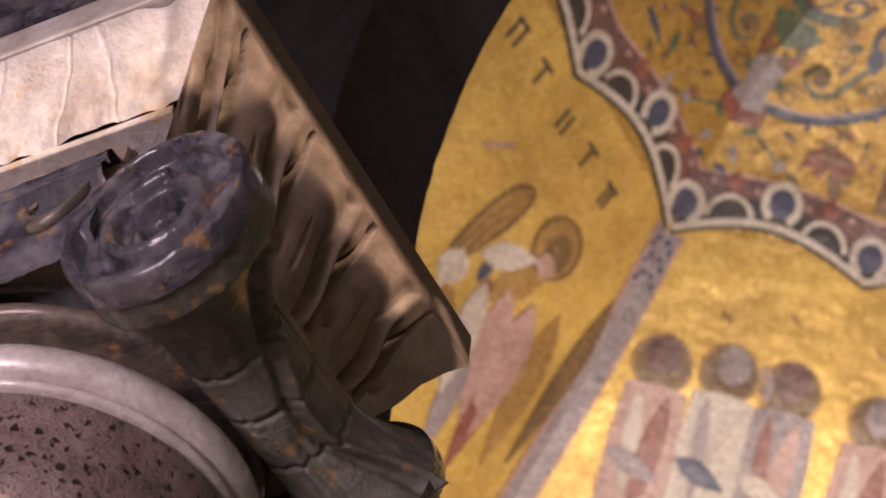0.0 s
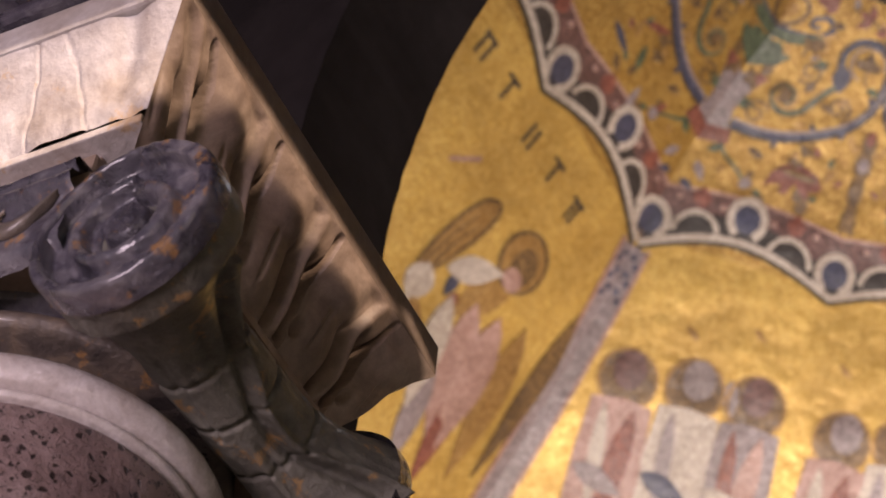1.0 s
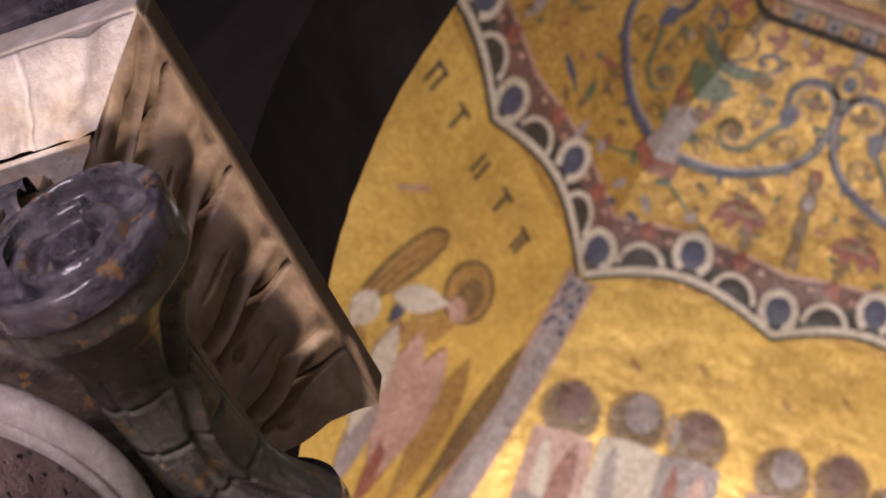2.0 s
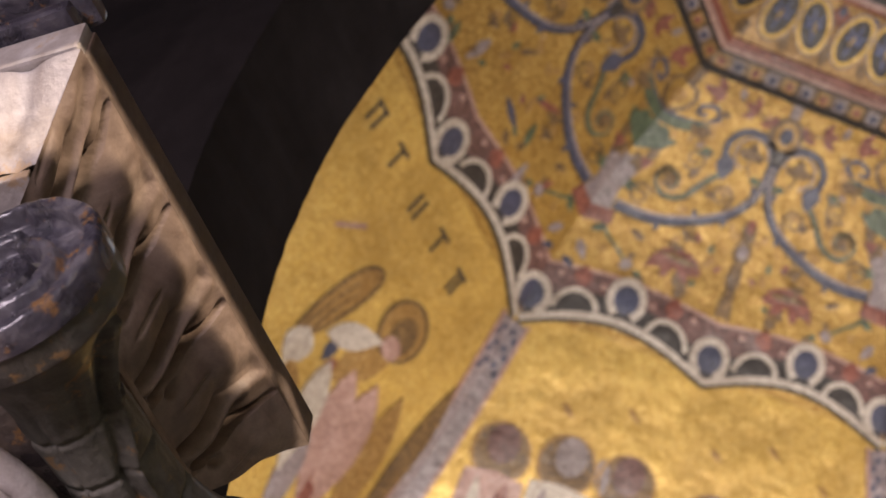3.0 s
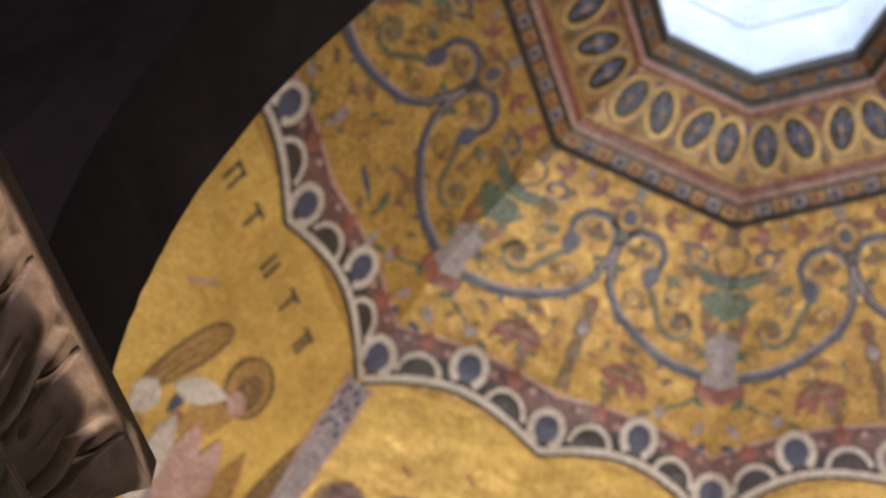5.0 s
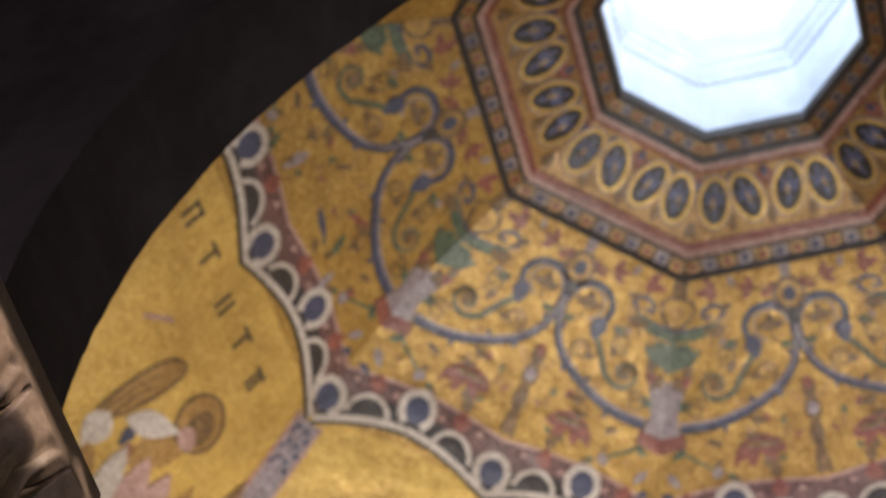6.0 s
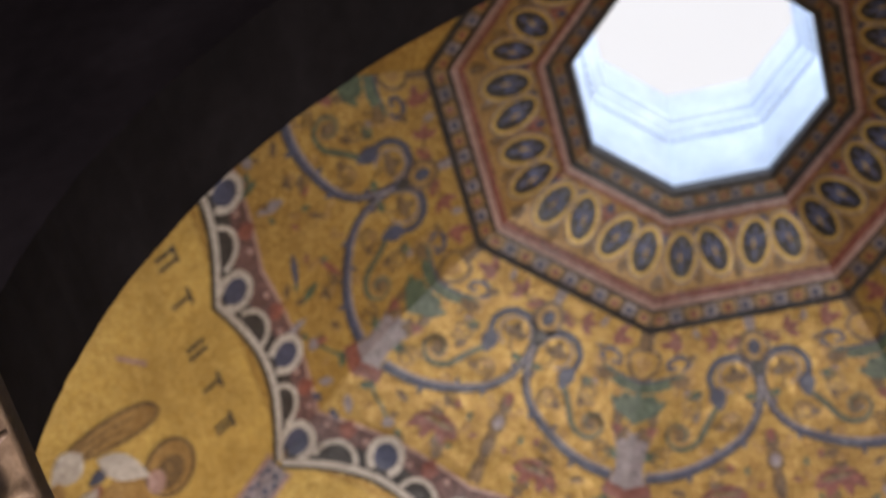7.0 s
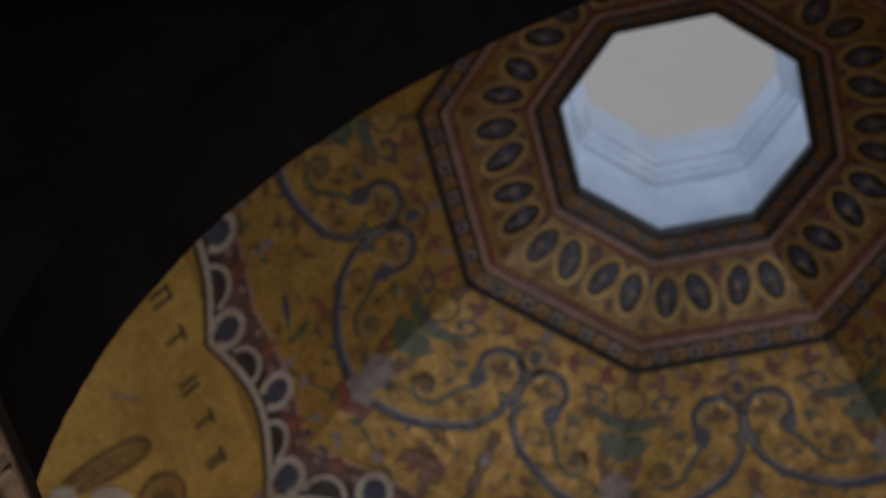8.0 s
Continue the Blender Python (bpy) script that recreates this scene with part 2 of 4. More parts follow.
def arch_wall():
    n = 240
    top, left, right = 8.9, -6.0, 6.0
    ring = []
    for i in range(n + 1):
        a = math.pi * i / n
        q = AR + 0.006 * noise.noise((9 * math.cos(a), 9 * math.sin(a), 2.0)) + 0.003 * noise.noise((40 * math.cos(a), 40 * math.sin(a), 5.0))
        ring.append((AX + q * math.cos(a), AZ + q * math.sin(a)))
    ring = [(AX + AR, 0.0)] + ring + [(AX - AR, 0.0)]
    outer = []
    for i, (x, z) in enumerate(ring):
        if i == 0:
            outer.append((right, 0.0))
        elif i == len(ring) - 1:
            outer.append((left, 0.0))
        else:
            a = math.pi * (i - 1) / n
            c, s = math.cos(a), math.sin(a)
            t = min((right - AX) / c if c > 1e-6 else 1e9, (left - AX) / c if c < -1e-6 else 1e9, (top - AZ) / s if s > 1e-6 else 1e9)
            outer.append((AX + t * c, AZ + t * s))
    verts, faces = [], []
    for y in (Y0, Y1):
        verts += [(x, y, z) for x, z in ring] + [(x, y, z) for x, z in outer]
    m = len(ring)
    for i in range(m - 1):
        faces.append((i, i + 1, m + i + 1, m + i))
        faces.append((2 * m + i, 3 * m + i, 3 * m + i + 1, 2 * m + i + 1))
        faces.append((i, 2 * m + i, 2 * m + i + 1, i + 1))
        faces.append((m + i, m + i + 1, 3 * m + i + 1, 3 * m + i))
    faces.append((0, m, 3 * m, 2 * m))
    faces.append((m - 1, 3 * m - 1, 4 * m - 1, 2 * m - 1))
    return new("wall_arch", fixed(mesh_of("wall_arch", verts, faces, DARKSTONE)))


tagged(arch_wall(), "dark stone wall with a round arch", "wall", kind="structure")

# ---------------------------------------------------------------- the domed bay
DX, DY, DZ, DS = -0.0999, 3.3310, 0.0599, 0.9323     # where the dome stands, and the size of its plan
C8, S8 = math.cos(math.pi / 8), math.sin(math.pi / 8)
PROFILE = [(1.05, 7.885), (1.14, 7.85), (1.23, 7.805), (1.32, 7.76), (1.41, 7.705), (1.50, 7.645), (1.60, 7.57), (1.70, 7.49),
           (1.80, 7.40), (1.90, 7.30), (1.98, 7.215), (2.09, 7.08), (2.20, 6.95), (2.33, 6.81), (2.47, 6.67), (2.62, 6.53), (2.77, 6.40),
           (2.95, 6.23), (3.12, 6.04), (3.25, 5.82), (3.32, 5.55), (3.35, 5.2)]
S_AT = [0.0]
for (r0, z0), (r1, z1) in zip(PROFILE, PROFILE[1:]):
    S_AT.append(S_AT[-1] + math.hypot((r1 - r0) * C8, z1 - z0))
S_BORDER = S_AT[10]


def rz(s):
    return float(np.interp(s, S_AT, [p[0] for p in PROFILE])), float(np.interp(s, S_AT, [p[1] for p in PROFILE]))


def on_vault(x, s, lift=0.0):
    """A point of the side that looks along +y: x metres from its middle, s metres down its slope, lifted into the room."""
    r, z = rz(s)
    ra, za = rz(max(s - 0.03, 0))
    rb, zb = rz(s + 0.03)
    ty, tz = (rb - ra) * C8, zb - za
    d = math.hypot(ty, tz)
    return (x, r * C8 + lift * tz / d, z - lift * ty / d)


def half(s):
    return rz(s)[0] * S8


def turn8(k):
    return pose(0, 0, 0, 0, 0, 45 * k)


dome = new("dome")
dome.location, dome.scale = (DX, DY, DZ), (DS, DS, DS)
tagged(dome, "octagonal vault covered in gold mosaic with vines", "dome", kind="structure")


def vault_side(s0, s1, ny, nx=16):
    verts, faces = [], []
    for j in range(ny + 1):
        s = s0 + (s1 - s0) * j / ny
        h = half(s)
        for i in range(nx + 1):
            verts.append(on_vault(-h + 2 * h * i / nx, s))
    for j in range(ny):
        for i in range(nx):
            a = j * (nx + 1) + i
            faces.append((a, a + nx + 1, a + nx + 2, a + 1))
    return verts, faces


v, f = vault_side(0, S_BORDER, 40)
side_mesh = mesh_of("vault_panel", v, f, DARKGOLD, True)
v, f = vault_side(S_BORDER, S_AT[-1], 44)
low_mesh = mesh_of("lower_panel", v, f, GOLD, True)
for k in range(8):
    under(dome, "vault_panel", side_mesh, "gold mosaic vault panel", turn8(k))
for k in (-2, -1, 0, 1, 2):
    under(dome, "lower_panel", low_mesh, "gold mosaic panel below the border", turn8(k))
# closing walls of the bay below the vault; right gap added for the lamp
for name, lo, hi in (("wall_right", (3.4, 1.6, 0), (3.65, 2.0, 5.4)), ("wall_right", (3.4, 4.9, 0), (3.65, 7.0, 5.4)), ("wall_back", (-3.6, 6.75, 0), (3.4, 7.0, 5.4)), ("wall_left", (-3.6, 1.6, 0), (-3.35, 6.75, 5.4))):
    tagged(part(name, box(lo, hi), PAVING), "pale stone wall of the domed bay", "wall", kind="structure")

# ring of the oculus: octagonal bands
def octa_band(name, bands, material, label=""):
    """Octagonal bands through (corner radius, height) pairs."""
    verts, faces = [], []
    for r, z in bands:
        for k in range(8):
            a = radians(22.5 + 45 * k)
            verts.append((r * math.cos(a), r * math.sin(a), z))
    for j in range(len(bands) - 1):
        for k in range(8):
            q = (k + 1) % 8
            faces.append((j * 8 + k, j * 8 + q, (j + 1) * 8 + q, (j + 1) * 8 + k))
    return under(dome, name, fixed(mesh_of(name, verts, faces, material)), label)


octa_band("outer_line", [(1.075, 7.885), (1.07, 7.868), (1.045, 7.872), (1.04, 7.89)], INK)
octa_band("checker_band", [(1.05, 7.884), (0.985, 7.915)], BROWN)
octa_band("dark_line", [(0.990, 7.914), (0.986, 7.905), (0.972, 7.91), (0.970, 7.925)], INK)
octa_band("pink_band", [(0.976, 7.918), (0.972, 7.904), (0.950, 7.911), (0.946, 7.93)], PINK)
octa_band("red_line", [(0.950, 7.926), (0.947, 7.914), (0.922, 7.924), (0.918, 7.94)], RED)
octa_band("palmette_band", [(0.93, 7.93), (0.80, 7.985), (0.63, 8.05)], OCHRE)
octa_band("red_line", [(0.655, 8.045), (0.652, 8.032), (0.635, 8.036), (0.63, 8.055)], RED)
octa_band("pink_band", [(0.640, 8.05), (0.636, 8.034), (0.614, 8.042), (0.610, 8.06)], PINK)
octa_band("checker_band", [(0.61, 8.058), (0.535, 8.085)], BROWN)
octa_band("dark_line", [(0.615, 8.062), (0.612, 8.045), (0.590, 8.053), (0.587, 8.07)], INK)
octa_band("rim", [(0.54, 8.09), (0.535, 8.075), (0.505, 8.085), (0.50, 8.12)], INK)
lantern = new("lantern")
lantern.location, lantern.scale = (DX, DY, DZ), (DS, DS, DS)
tagged(lantern, "white plastered octagonal lantern with a glazed top", "skylight", kind="structure")
def lant(name, bands, material, label=""):
    ob = octa_band(name, bands, material, label)
    ob.parent = lantern
    return ob
lant("shaft_wall", [(0.505, 8.10), (0.505, 8.46)], PLASTER, "pale plaster wall")
lant("cornice", [(0.505, 8.46), (0.49, 8.47), (0.485, 8.49), (0.46, 8.51), (0.455, 8.53), (0.43, 8.54), (0.43, 8.56), (0.46, 8.57)], PLASTER)
lant("upper_wall", [(0.46, 8.57), (0.46, 8.78)], PLASTER)
glow, gnt, gbs = shader("bright_sky_glass")
gbs.inputs["Base Color"].default_value = (0.02, 0.02, 0.02, 1)
gbs.inputs["Emission Color"].default_value = (1.0, 1.0, 1.0, 1)
gbs.inputs["Emission Strength"].default_value = 0.625
bm = bmesh.new()
bmesh.ops.create_circle(bm, cap_ends=True, segments=8, radius=0.7, matrix=pose(0, 0, 8.78, 0, 0, 22.5))
part("skylight_glass", bm, glow, lantern, "bright glass")


# dentils below the lantern's cornice
bm = box((-0.011, -0.012, 0.0), (0.011, 0.0, 0.02))
dentil_mesh = bpy.data.meshes.new("dentil")
bmesh.ops.recalc_face_normals(bm, faces=bm.faces)
bm.to_mesh(dentil_mesh)
bm.free()
dentil_mesh.materials.append(PLASTER)
for k in range(8):
    for i in range(8):
        under(lantern, "dentil", dentil_mesh, "", turn8(k) @ pose(-0.155 + 0.0443 * i, 0.462, 8.455))
# thin lilac band that paints in the cornice's shadow
octa = octa_band("painted_shadow_line", [(0.490, 8.500), (0.487, 8.497), (0.474, 8.503), (0.472, 8.507)], LILAC)
octa.parent = lantern
# ---------------------------------------------------------------- mosaic pictures on the vault
def clamp_side(x, s):
    h = half(s)
    return max(-h, min(h, x))


def vault_map(x, s, lift):
    return on_vault(clamp_side(x, s), s, lift)


RING = [(1.05, 7.885), (0.93, 7.93), (0.80, 7.985), (0.63, 8.05), (0.50, 8.10)]


def ring_map(x, q, lift):
    """The flat frame round the opening: q is the corner radius."""
    z = float(np.interp(-q, [-r for r, _ in RING], [z for _, z in RING]))
    h = q * S8
    return (max(-h, min(h, x)), q * C8, z - lift)


def patch(name, outline, material, lift=0.004, at=vault_map, rings=2):
    """A filled inlay: its outline in surface metres, shrunk in steps to its middle, with a small upright edge."""
    n = len(outline)
    cx, cs = sum(p[0] for p in outline) / n, sum(p[1] for p in outline) / n
    verts, faces = [at(x, s, -0.002) for x, s in outline], []
    verts += [at(x, s, lift) for x, s in outline]
    for j in range(1, rings):
        w = j / rings
        verts += [at(x + (cx - x) * w, s + (cs - s) * w, lift * 1.15) for x, s in outline]
    verts.append(at(cx, cs, lift * 1.2))
    for j in range(rings):
        for i in range(n):
            k = (i + 1) % n
            faces.append((j * n + i, j * n + k, (j + 1) * n + k, (j + 1) * n + i))
    for i in range(n):
        faces.append((rings * n + i, rings * n + (i + 1) % n, (rings + 1) * n))
    return mesh_of(name, verts, faces, material)


def oval(x, s, rx, rs, turn=0.0, n=18, bite=0.0):
    pts = []
    c, d = math.cos(radians(turn)), math.sin(radians(turn))
    for i in range(n):
        a = math.tau * i / n
        q = 1 - bite * max(0.0, math.cos(a)) ** 8
        u, v = rx * q * math.cos(a), rs * q * math.sin(a)
        pts.append((x + u * c - v * d, s + u * d + v * c))
    return pts


def leaf(x, s, length, width, turn, n=9, lobes=0.0):
    """A pointed leaf whose foot is at x, s."""
    c, d = math.cos(radians(turn)), math.sin(radians(turn))
    pts = []
    for side in (1, -1):
        for i in range(n):
            t = i / n if side == 1 else 1 - i / n
            w = width * math.sin(math.pi * t ** 0.8) * (1 + lobes * math.sin(t * 19))
            u, v = length * t, side * w / 2
            pts.append((x + u * c - v * d, s + u * d + v * c))
    return pts


def smooth_line(pts, n=8):
    """Catmull-Rom through the points."""
    out = []
    p = [pts[0]] + list(pts) + [pts[-1]]
    for i in range(1, len(p) - 2):
        a, b, c, d = (np.array(q, float) for q in p[i - 1:i + 3])
        for j in range(n):
            t = j / n
            out.append(tuple(0.5 * (2 * b + (c - a) * t + (2 * a - 5 * b + 4 * c - d) * t * t + (3 * b - a - 3 * c + d) * t ** 3)))
    return out + [tuple(pts[-1])]


def ribbon(name, pts, w0, w1, material, lift=0.005, at=vault_map, closed=False):
    n = len(pts)
    verts, faces = [], []
    for i, (x, s) in enumerate(pts):
        a, b = (pts[i - 1], pts[(i + 1) % n]) if closed else (pts[max(i - 1, 0)], pts[min(i + 1, n - 1)])
        tx, ts = b[0] - a[0], b[1] - a[1]
        d = math.hypot(tx, ts) or 1
        w = (w0 + (w1 - w0) * i / (n - 1)) / 2
        ox, os_ = -ts / d * w, tx / d * w
        verts += [at(x + ox, s + os_, -0.002), at(x + ox, s + os_, lift), at(x - ox, s - os_, lift), at(x - ox, s - os_, -0.002)]
    for i in range(n if closed else n - 1):
        k = (i + 1) % n
        for j in range(3):
            faces.append((4 * i + j, 4 * k + j, 4 * k + j + 1, 4 * i + j + 1))
    return mesh_of(name, verts, faces, material)


def ringlet(name, x, s, r, w, material, lift=0.005, at=vault_map, squash=1.0):
    return ribbon(name, [(x + r * math.cos(a), s + r * squash * math.sin(a)) for a in (math.tau * i / 22 for i in range(22))], w, w, material, lift, at, True)


def coil(x, s, r0, r1, a0, turns, n=30):
    out = []
    for i in range(n + 1):
        t = i / n
        a = radians(a0) + math.tau * turns * t
        r = r0 + (r1 - r0) * t
        out.append((x + r * math.cos(a), s + r * math.sin(a)))
    return out


def flip(pts):
    return [(-x, s) for x, s in pts]


def both(make, pts, *rest, **named):
    """The shape and its mirror image."""
    return [make(rest[0], q, *rest[1:], **named) for q in (pts, flip(pts))]


STEM = smooth_line([(0.012, 0.235), (0.008, 0.32), (0.035, 0.42), (0.10, 0.50), (0.19, 0.555), (0.30, 0.597), (0.41, 0.617), (0.535, 0.612)])
LOOP = smooth_line([(0.0, 0.27), (0.02, 0.22), (0.075, 0.180), (0.15, 0.185), (0.197, 0.235), (0.195, 0.295), (0.165, 0.335), (0.185, 0.375)])
TENDRIL = smooth_line([(0.185, 0.365), (0.235, 0.42), (0.30, 0.50), (0.375, 0.515), (0.415, 0.465), (0.385, 0.415), (0.335, 0.43), (0.345, 0.475), (0.375, 0.47)])


def seen_border(x):
    """The scalloped lower edge of the vault: two arches a side."""
    return 1.135 - 0.105 * math.sin(math.pi * min(abs(x) / 0.757, 1.0))


motifs = []        # (name, mesh, sides, label)
ALL = (-2, -1, 0, 1, 2)


def add(name, meshes, label="", sides=ALL):
    for me in (meshes if isinstance(meshes, list) else [meshes]):
        motifs.append((name, me, sides, label))


add("vine_outline", both(ribbon, STEM, "vine_outline", 0.032, 0.044, INK, lift=0.0035))
add("vine_outline", both(ribbon, LOOP, "vine_outline", 0.034, 0.026, INK, lift=0.003))
add("vine_outline", both(ribbon, TENDRIL, "vine_outline", 0.028, 0.022, BROWN, lift=0.003))
add("vine_stem", both(ribbon, STEM, "vine_stem", 0.019, 0.030, BLUE), "blue mosaic vine stem")
add("vine_edge", both(ribbon, [(x - 0.004, s - 0.019) for x, s in STEM[6:]], "vine_edge", 0.008, 0.012, LILAC, lift=0.006))
add("vine_loop", both(ribbon, LOOP, "vine_loop", 0.021, 0.015, BLUE), "blue mosaic vine loop")
add("vine_edge", both(ribbon, coil(0.100, 0.262, 0.070, 0.062, 180, 0.7), "vine_edge", 0.008, 0.008, LILAC, lift=0.006))
add("trumpet_flower", both(lambda nm, q, mat: patch(nm, q, mat, 0.007), leaf(0.185, 0.285, 0.105, 0.070, 95), "trumpet_flower", BLUE))
add("tendril", both(ribbon, TENDRIL, "tendril", 0.016, 0.012, GREEN))
add("tendril_ring", [ringlet("tendril_ring", q * 0.365, 0.455, 0.045, 0.012, OCHRE) for q in (1, -1)])
add("bud", both(lambda nm, q, mat: patch(nm, q, mat, 0.007), oval(0.365, 0.455, 0.025, 0.025), "bud", BROWN))
add("knot", patch("knot", oval(0, 0.235, 0.022, 0.032), INK, 0.008))
add("medallion_ring", ringlet("medallion_ring", 0, 0.15, 0.058, 0.022, BROWN, squash=1.1))
add("medallion_ring", ringlet("medallion_ring", 0, 0.15, 0.038, 0.010, OCHRE, squash=1.1))
add("medallion", patch("medallion", oval(0, 0.15, 0.026, 0.032), BLUE, 0.007))
add("bracket", patch("bracket", [(-0.024, 0.02), (0.024, 0.02), (0.016, 0.085), (-0.016, 0.085)], LILAC))
for sx, ss, q in ((0.155, 0.092, 0), (0.30, 0.062, 25), (0.085, 0.12, -30)):
    for d in (0, 55, -55):
        add("red_leaf", both(lambda nm, p, mat: patch(nm, p, mat, 0.005), leaf(sx - 0.015, ss + 0.01, 0.066 if q != -30 else 0.045, 0.030, -20 + d + q), "red_leaf", RED))
add("bramble", both(ribbon, smooth_line([(0.05, 0.14), (0.09, 0.12), (0.14, 0.10)]), "bramble", 0.008, 0.008, BROWN))
for t, d in ((0.27, -1), (0.45, 1), (0.62, -1), (0.8, 1)):
    px, ps = STEM[int(t * (len(STEM) - 1))]
    add("thorn", both(lambda nm, p, mat: patch(nm, p, mat, 0.005), leaf(px, ps, 0.05, 0.022, 75 * d + 10), "thorn", BLUE))


# plants that stand on the creases: each side carries half
def crease(pts):
    return [(half(s) - 1.3 * d, s) for d, s in pts]


add("urn", both(lambda nm, p, mat: patch(nm, p, mat, 0.006), crease([(0, 0.42), (0.05, 0.41), (0.066, 0.45), (0.05, 0.52), (0.045, 0.60), (0.065, 0.645), (0, 0.66)]), "urn", LILAC), "grey-violet mosaic urn")
add("urn_corner", both(lambda nm, p, mat: patch(nm, p, mat, 0.008), crease([(0.035, 0.405), (0.085, 0.415), (0.06, 0.47)]), "urn_corner", RED))
add("urn_foot", both(lambda nm, p, mat: patch(nm, p, mat, 0.008), crease([(0.0, 0.64), (0.075, 0.635), (0.09, 0.69), (0.0, 0.70)]), "urn_foot", RED))
add("calyx", both(lambda nm, p, mat: patch(nm, p, mat, 0.006), crease([(0, 0.26), (0.022, 0.275), (0.03, 0.30), (0.10, 0.315), (0.075, 0.36), (0.0, 0.385)]), "calyx", GREEN), "green mosaic calyx")
add("plant_leaf", both(lambda nm, p, mat: patch(nm, p, mat, 0.006), crease([(0, 0.225), (0.07, 0.225), (0.145, 0.21), (0.13, 0.25), (0.07, 0.268), (0, 0.262)]), "plant_leaf", GREEN))
add("plant_scroll", both(ribbon, crease(smooth_line([(0.0, 0.22), (0.06, 0.228), (0.125, 0.215), (0.15, 0.175), (0.12, 0.14), (0.085, 0.155), (0.09, 0.185), (0.115, 0.18)])), "plant_scroll", 0.026, 0.013, BLUE))
add("plant_ring", both(ribbon, crease([(0.055 * math.cos(a), 0.15 + 0.06 * math.sin(a)) for a in (math.pi * (i / 16 - 0.5) for i in range(17))]), "plant_ring", 0.018, 0.018, BROWN))
add("plant_bud", both(lambda nm, p, mat: patch(nm, p, mat, 0.006), crease([(0, 0.115), (0.022, 0.13), (0.028, 0.155), (0.0, 0.19)]), "plant_bud", OCHRE))
add("plant_stalk", both(lambda nm, p, mat: patch(nm, p, mat, 0.005), crease([(0, 0.012), (0.028, 0.012), (0.024, 0.09), (0, 0.09)]), "plant_stalk", BROWN))
for d, s, q in ((0.06, 0.075, 160), (0.11, 0.07, 130), (0.10, 0.10, 190)):
    add("red_leaf", both(lambda nm, p, mat: patch(nm, p, mat, 0.005), leaf(half(s) - d, s, 0.055, 0.026, q), "red_leaf", RED))

# three-lobed leaves with stalks inside the loops and beside the stems
for x, s, size, q in ((0.098, 0.270, 0.062, 90), (0.365, 0.452, 0.036, 30), (0.50, 0.43, 0.045, 200), (0.22, 0.62, 0.040, 250), (0.335, 0.255, 0.042, 60), (0.255, 0.675, 0.036, 270)):
    for d in (0, 75, -75):
        add("trefoil_lobe", both(lambda nm, p, m_: patch(nm, p, m_, 0.009), leaf(x, s, size, size * 0.62, q + d + 180), "trefoil_lobe", BROWN))
    add("trefoil_stalk", both(ribbon, [(x, s), (x + 0.6 * size * math.cos(radians(q)), s + 0.6 * size * math.sin(radians(q))), (x + 1.1 * size * math.cos(radians(q + 15)), s + 1.1 * size * math.sin(radians(q + 15)))], "trefoil_stalk", 0.010, 0.007, BROWN))
for x, s, a0 in ((0.30, 0.345, 40), (0.455, 0.545, 200), (0.155, 0.445, 120)):
    add("spiral_sprig", both(ribbon, coil(x, s, 0.048, 0.012, a0, 1.4), "spiral_sprig", 0.012, 0.008, BROWN, lift=0.006))

# filling leaves between the scrolls
for x, s, ln, wd, q, mat in ((0.24, 0.30, 0.07, 0.04, 20, GREEN), (0.29, 0.27, 0.06, 0.035, -40, OCHRE), (0.27, 0.37, 0.06, 0.03, 60, BROWN), (0.12, 0.40, 0.07, 0.035, 35, OCHRE), (0.17, 0.46, 0.06, 0.03, -15, BROWN),
                             (0.44, 0.36, 0.07, 0.04, 50, BROWN), (0.47, 0.52, 0.07, 0.04, 10, GREEN), (0.30, 0.55, 0.05, 0.03, 200, OCHRE), (0.23, 0.15, 0.06, 0.03, 10, BROWN), (0.27, 0.19, 0.05, 0.028, 70, OCHRE),
                             (0.38, 0.70, 0.07, 0.03, -20, BROWN), (0.62, 0.78, 0.08, 0.035, 120, LILAC), (0.10, 0.67, 0.06, 0.028, 60, OCHRE), (0.33, 0.86, 0.06, 0.03, -30, BROWN), (0.06, 0.56, 0.05, 0.022, -60, OCHRE), (0.66, 0.86, 0.06, 0.03, 150, BLUE)):
    add("filling_leaf", both(lambda nm, p, m_: patch(nm, p, m_, 0.005), leaf(x, s, ln, wd, q, lobes=0.12), "filling_leaf", mat))
for x, s, r in ((0.455, 0.30, 0.045), (0.30, 0.24, 0.032)):
    for sg in (1, -1):
        add("fruit_ring", ringlet("fruit_ring", sg * x, s, r, 0.012, OCHRE, 0.006))
        add("fruit", patch("fruit", oval(sg * x, s, r * 0.6, r * 0.6), GREEN if r > 0.04 else BROWN, 0.007))

# small scattered sprigs
rnd = random.Random(7)
taken = STEM[::3] + LOOP[::3] + TENDRIL[::3] + [(0.10, 0.275), (0.365, 0.455), (0.155, 0.092), (0.30, 0.062), (0.235, 0.73), (0.0, 0.62), (0.0, 0.15)]
placed = 0
for attempt in range(900):
    if placed >= 16:
        break
    s = rnd.uniform(0.05, 0.86)
    x = rnd.uniform(0.03, half(s) - 0.13)
    if all(math.hypot(x - px, s - ps) > 0.055 for px, ps in taken):
        taken.append((x, s))
        placed += 1
        ln = rnd.uniform(0.035, 0.06)
        mat = rnd.choice((BROWN, OCHRE, OCHRE, GREEN, LILAC, RED, BROWN))
        add("sprig_leaf", both(lambda nm, p, m_: patch(nm, p, m_, 0.005), leaf(x, s, ln, ln * 0.5, rnd.uniform(0, 360), lobes=0.2), "sprig_leaf", mat))

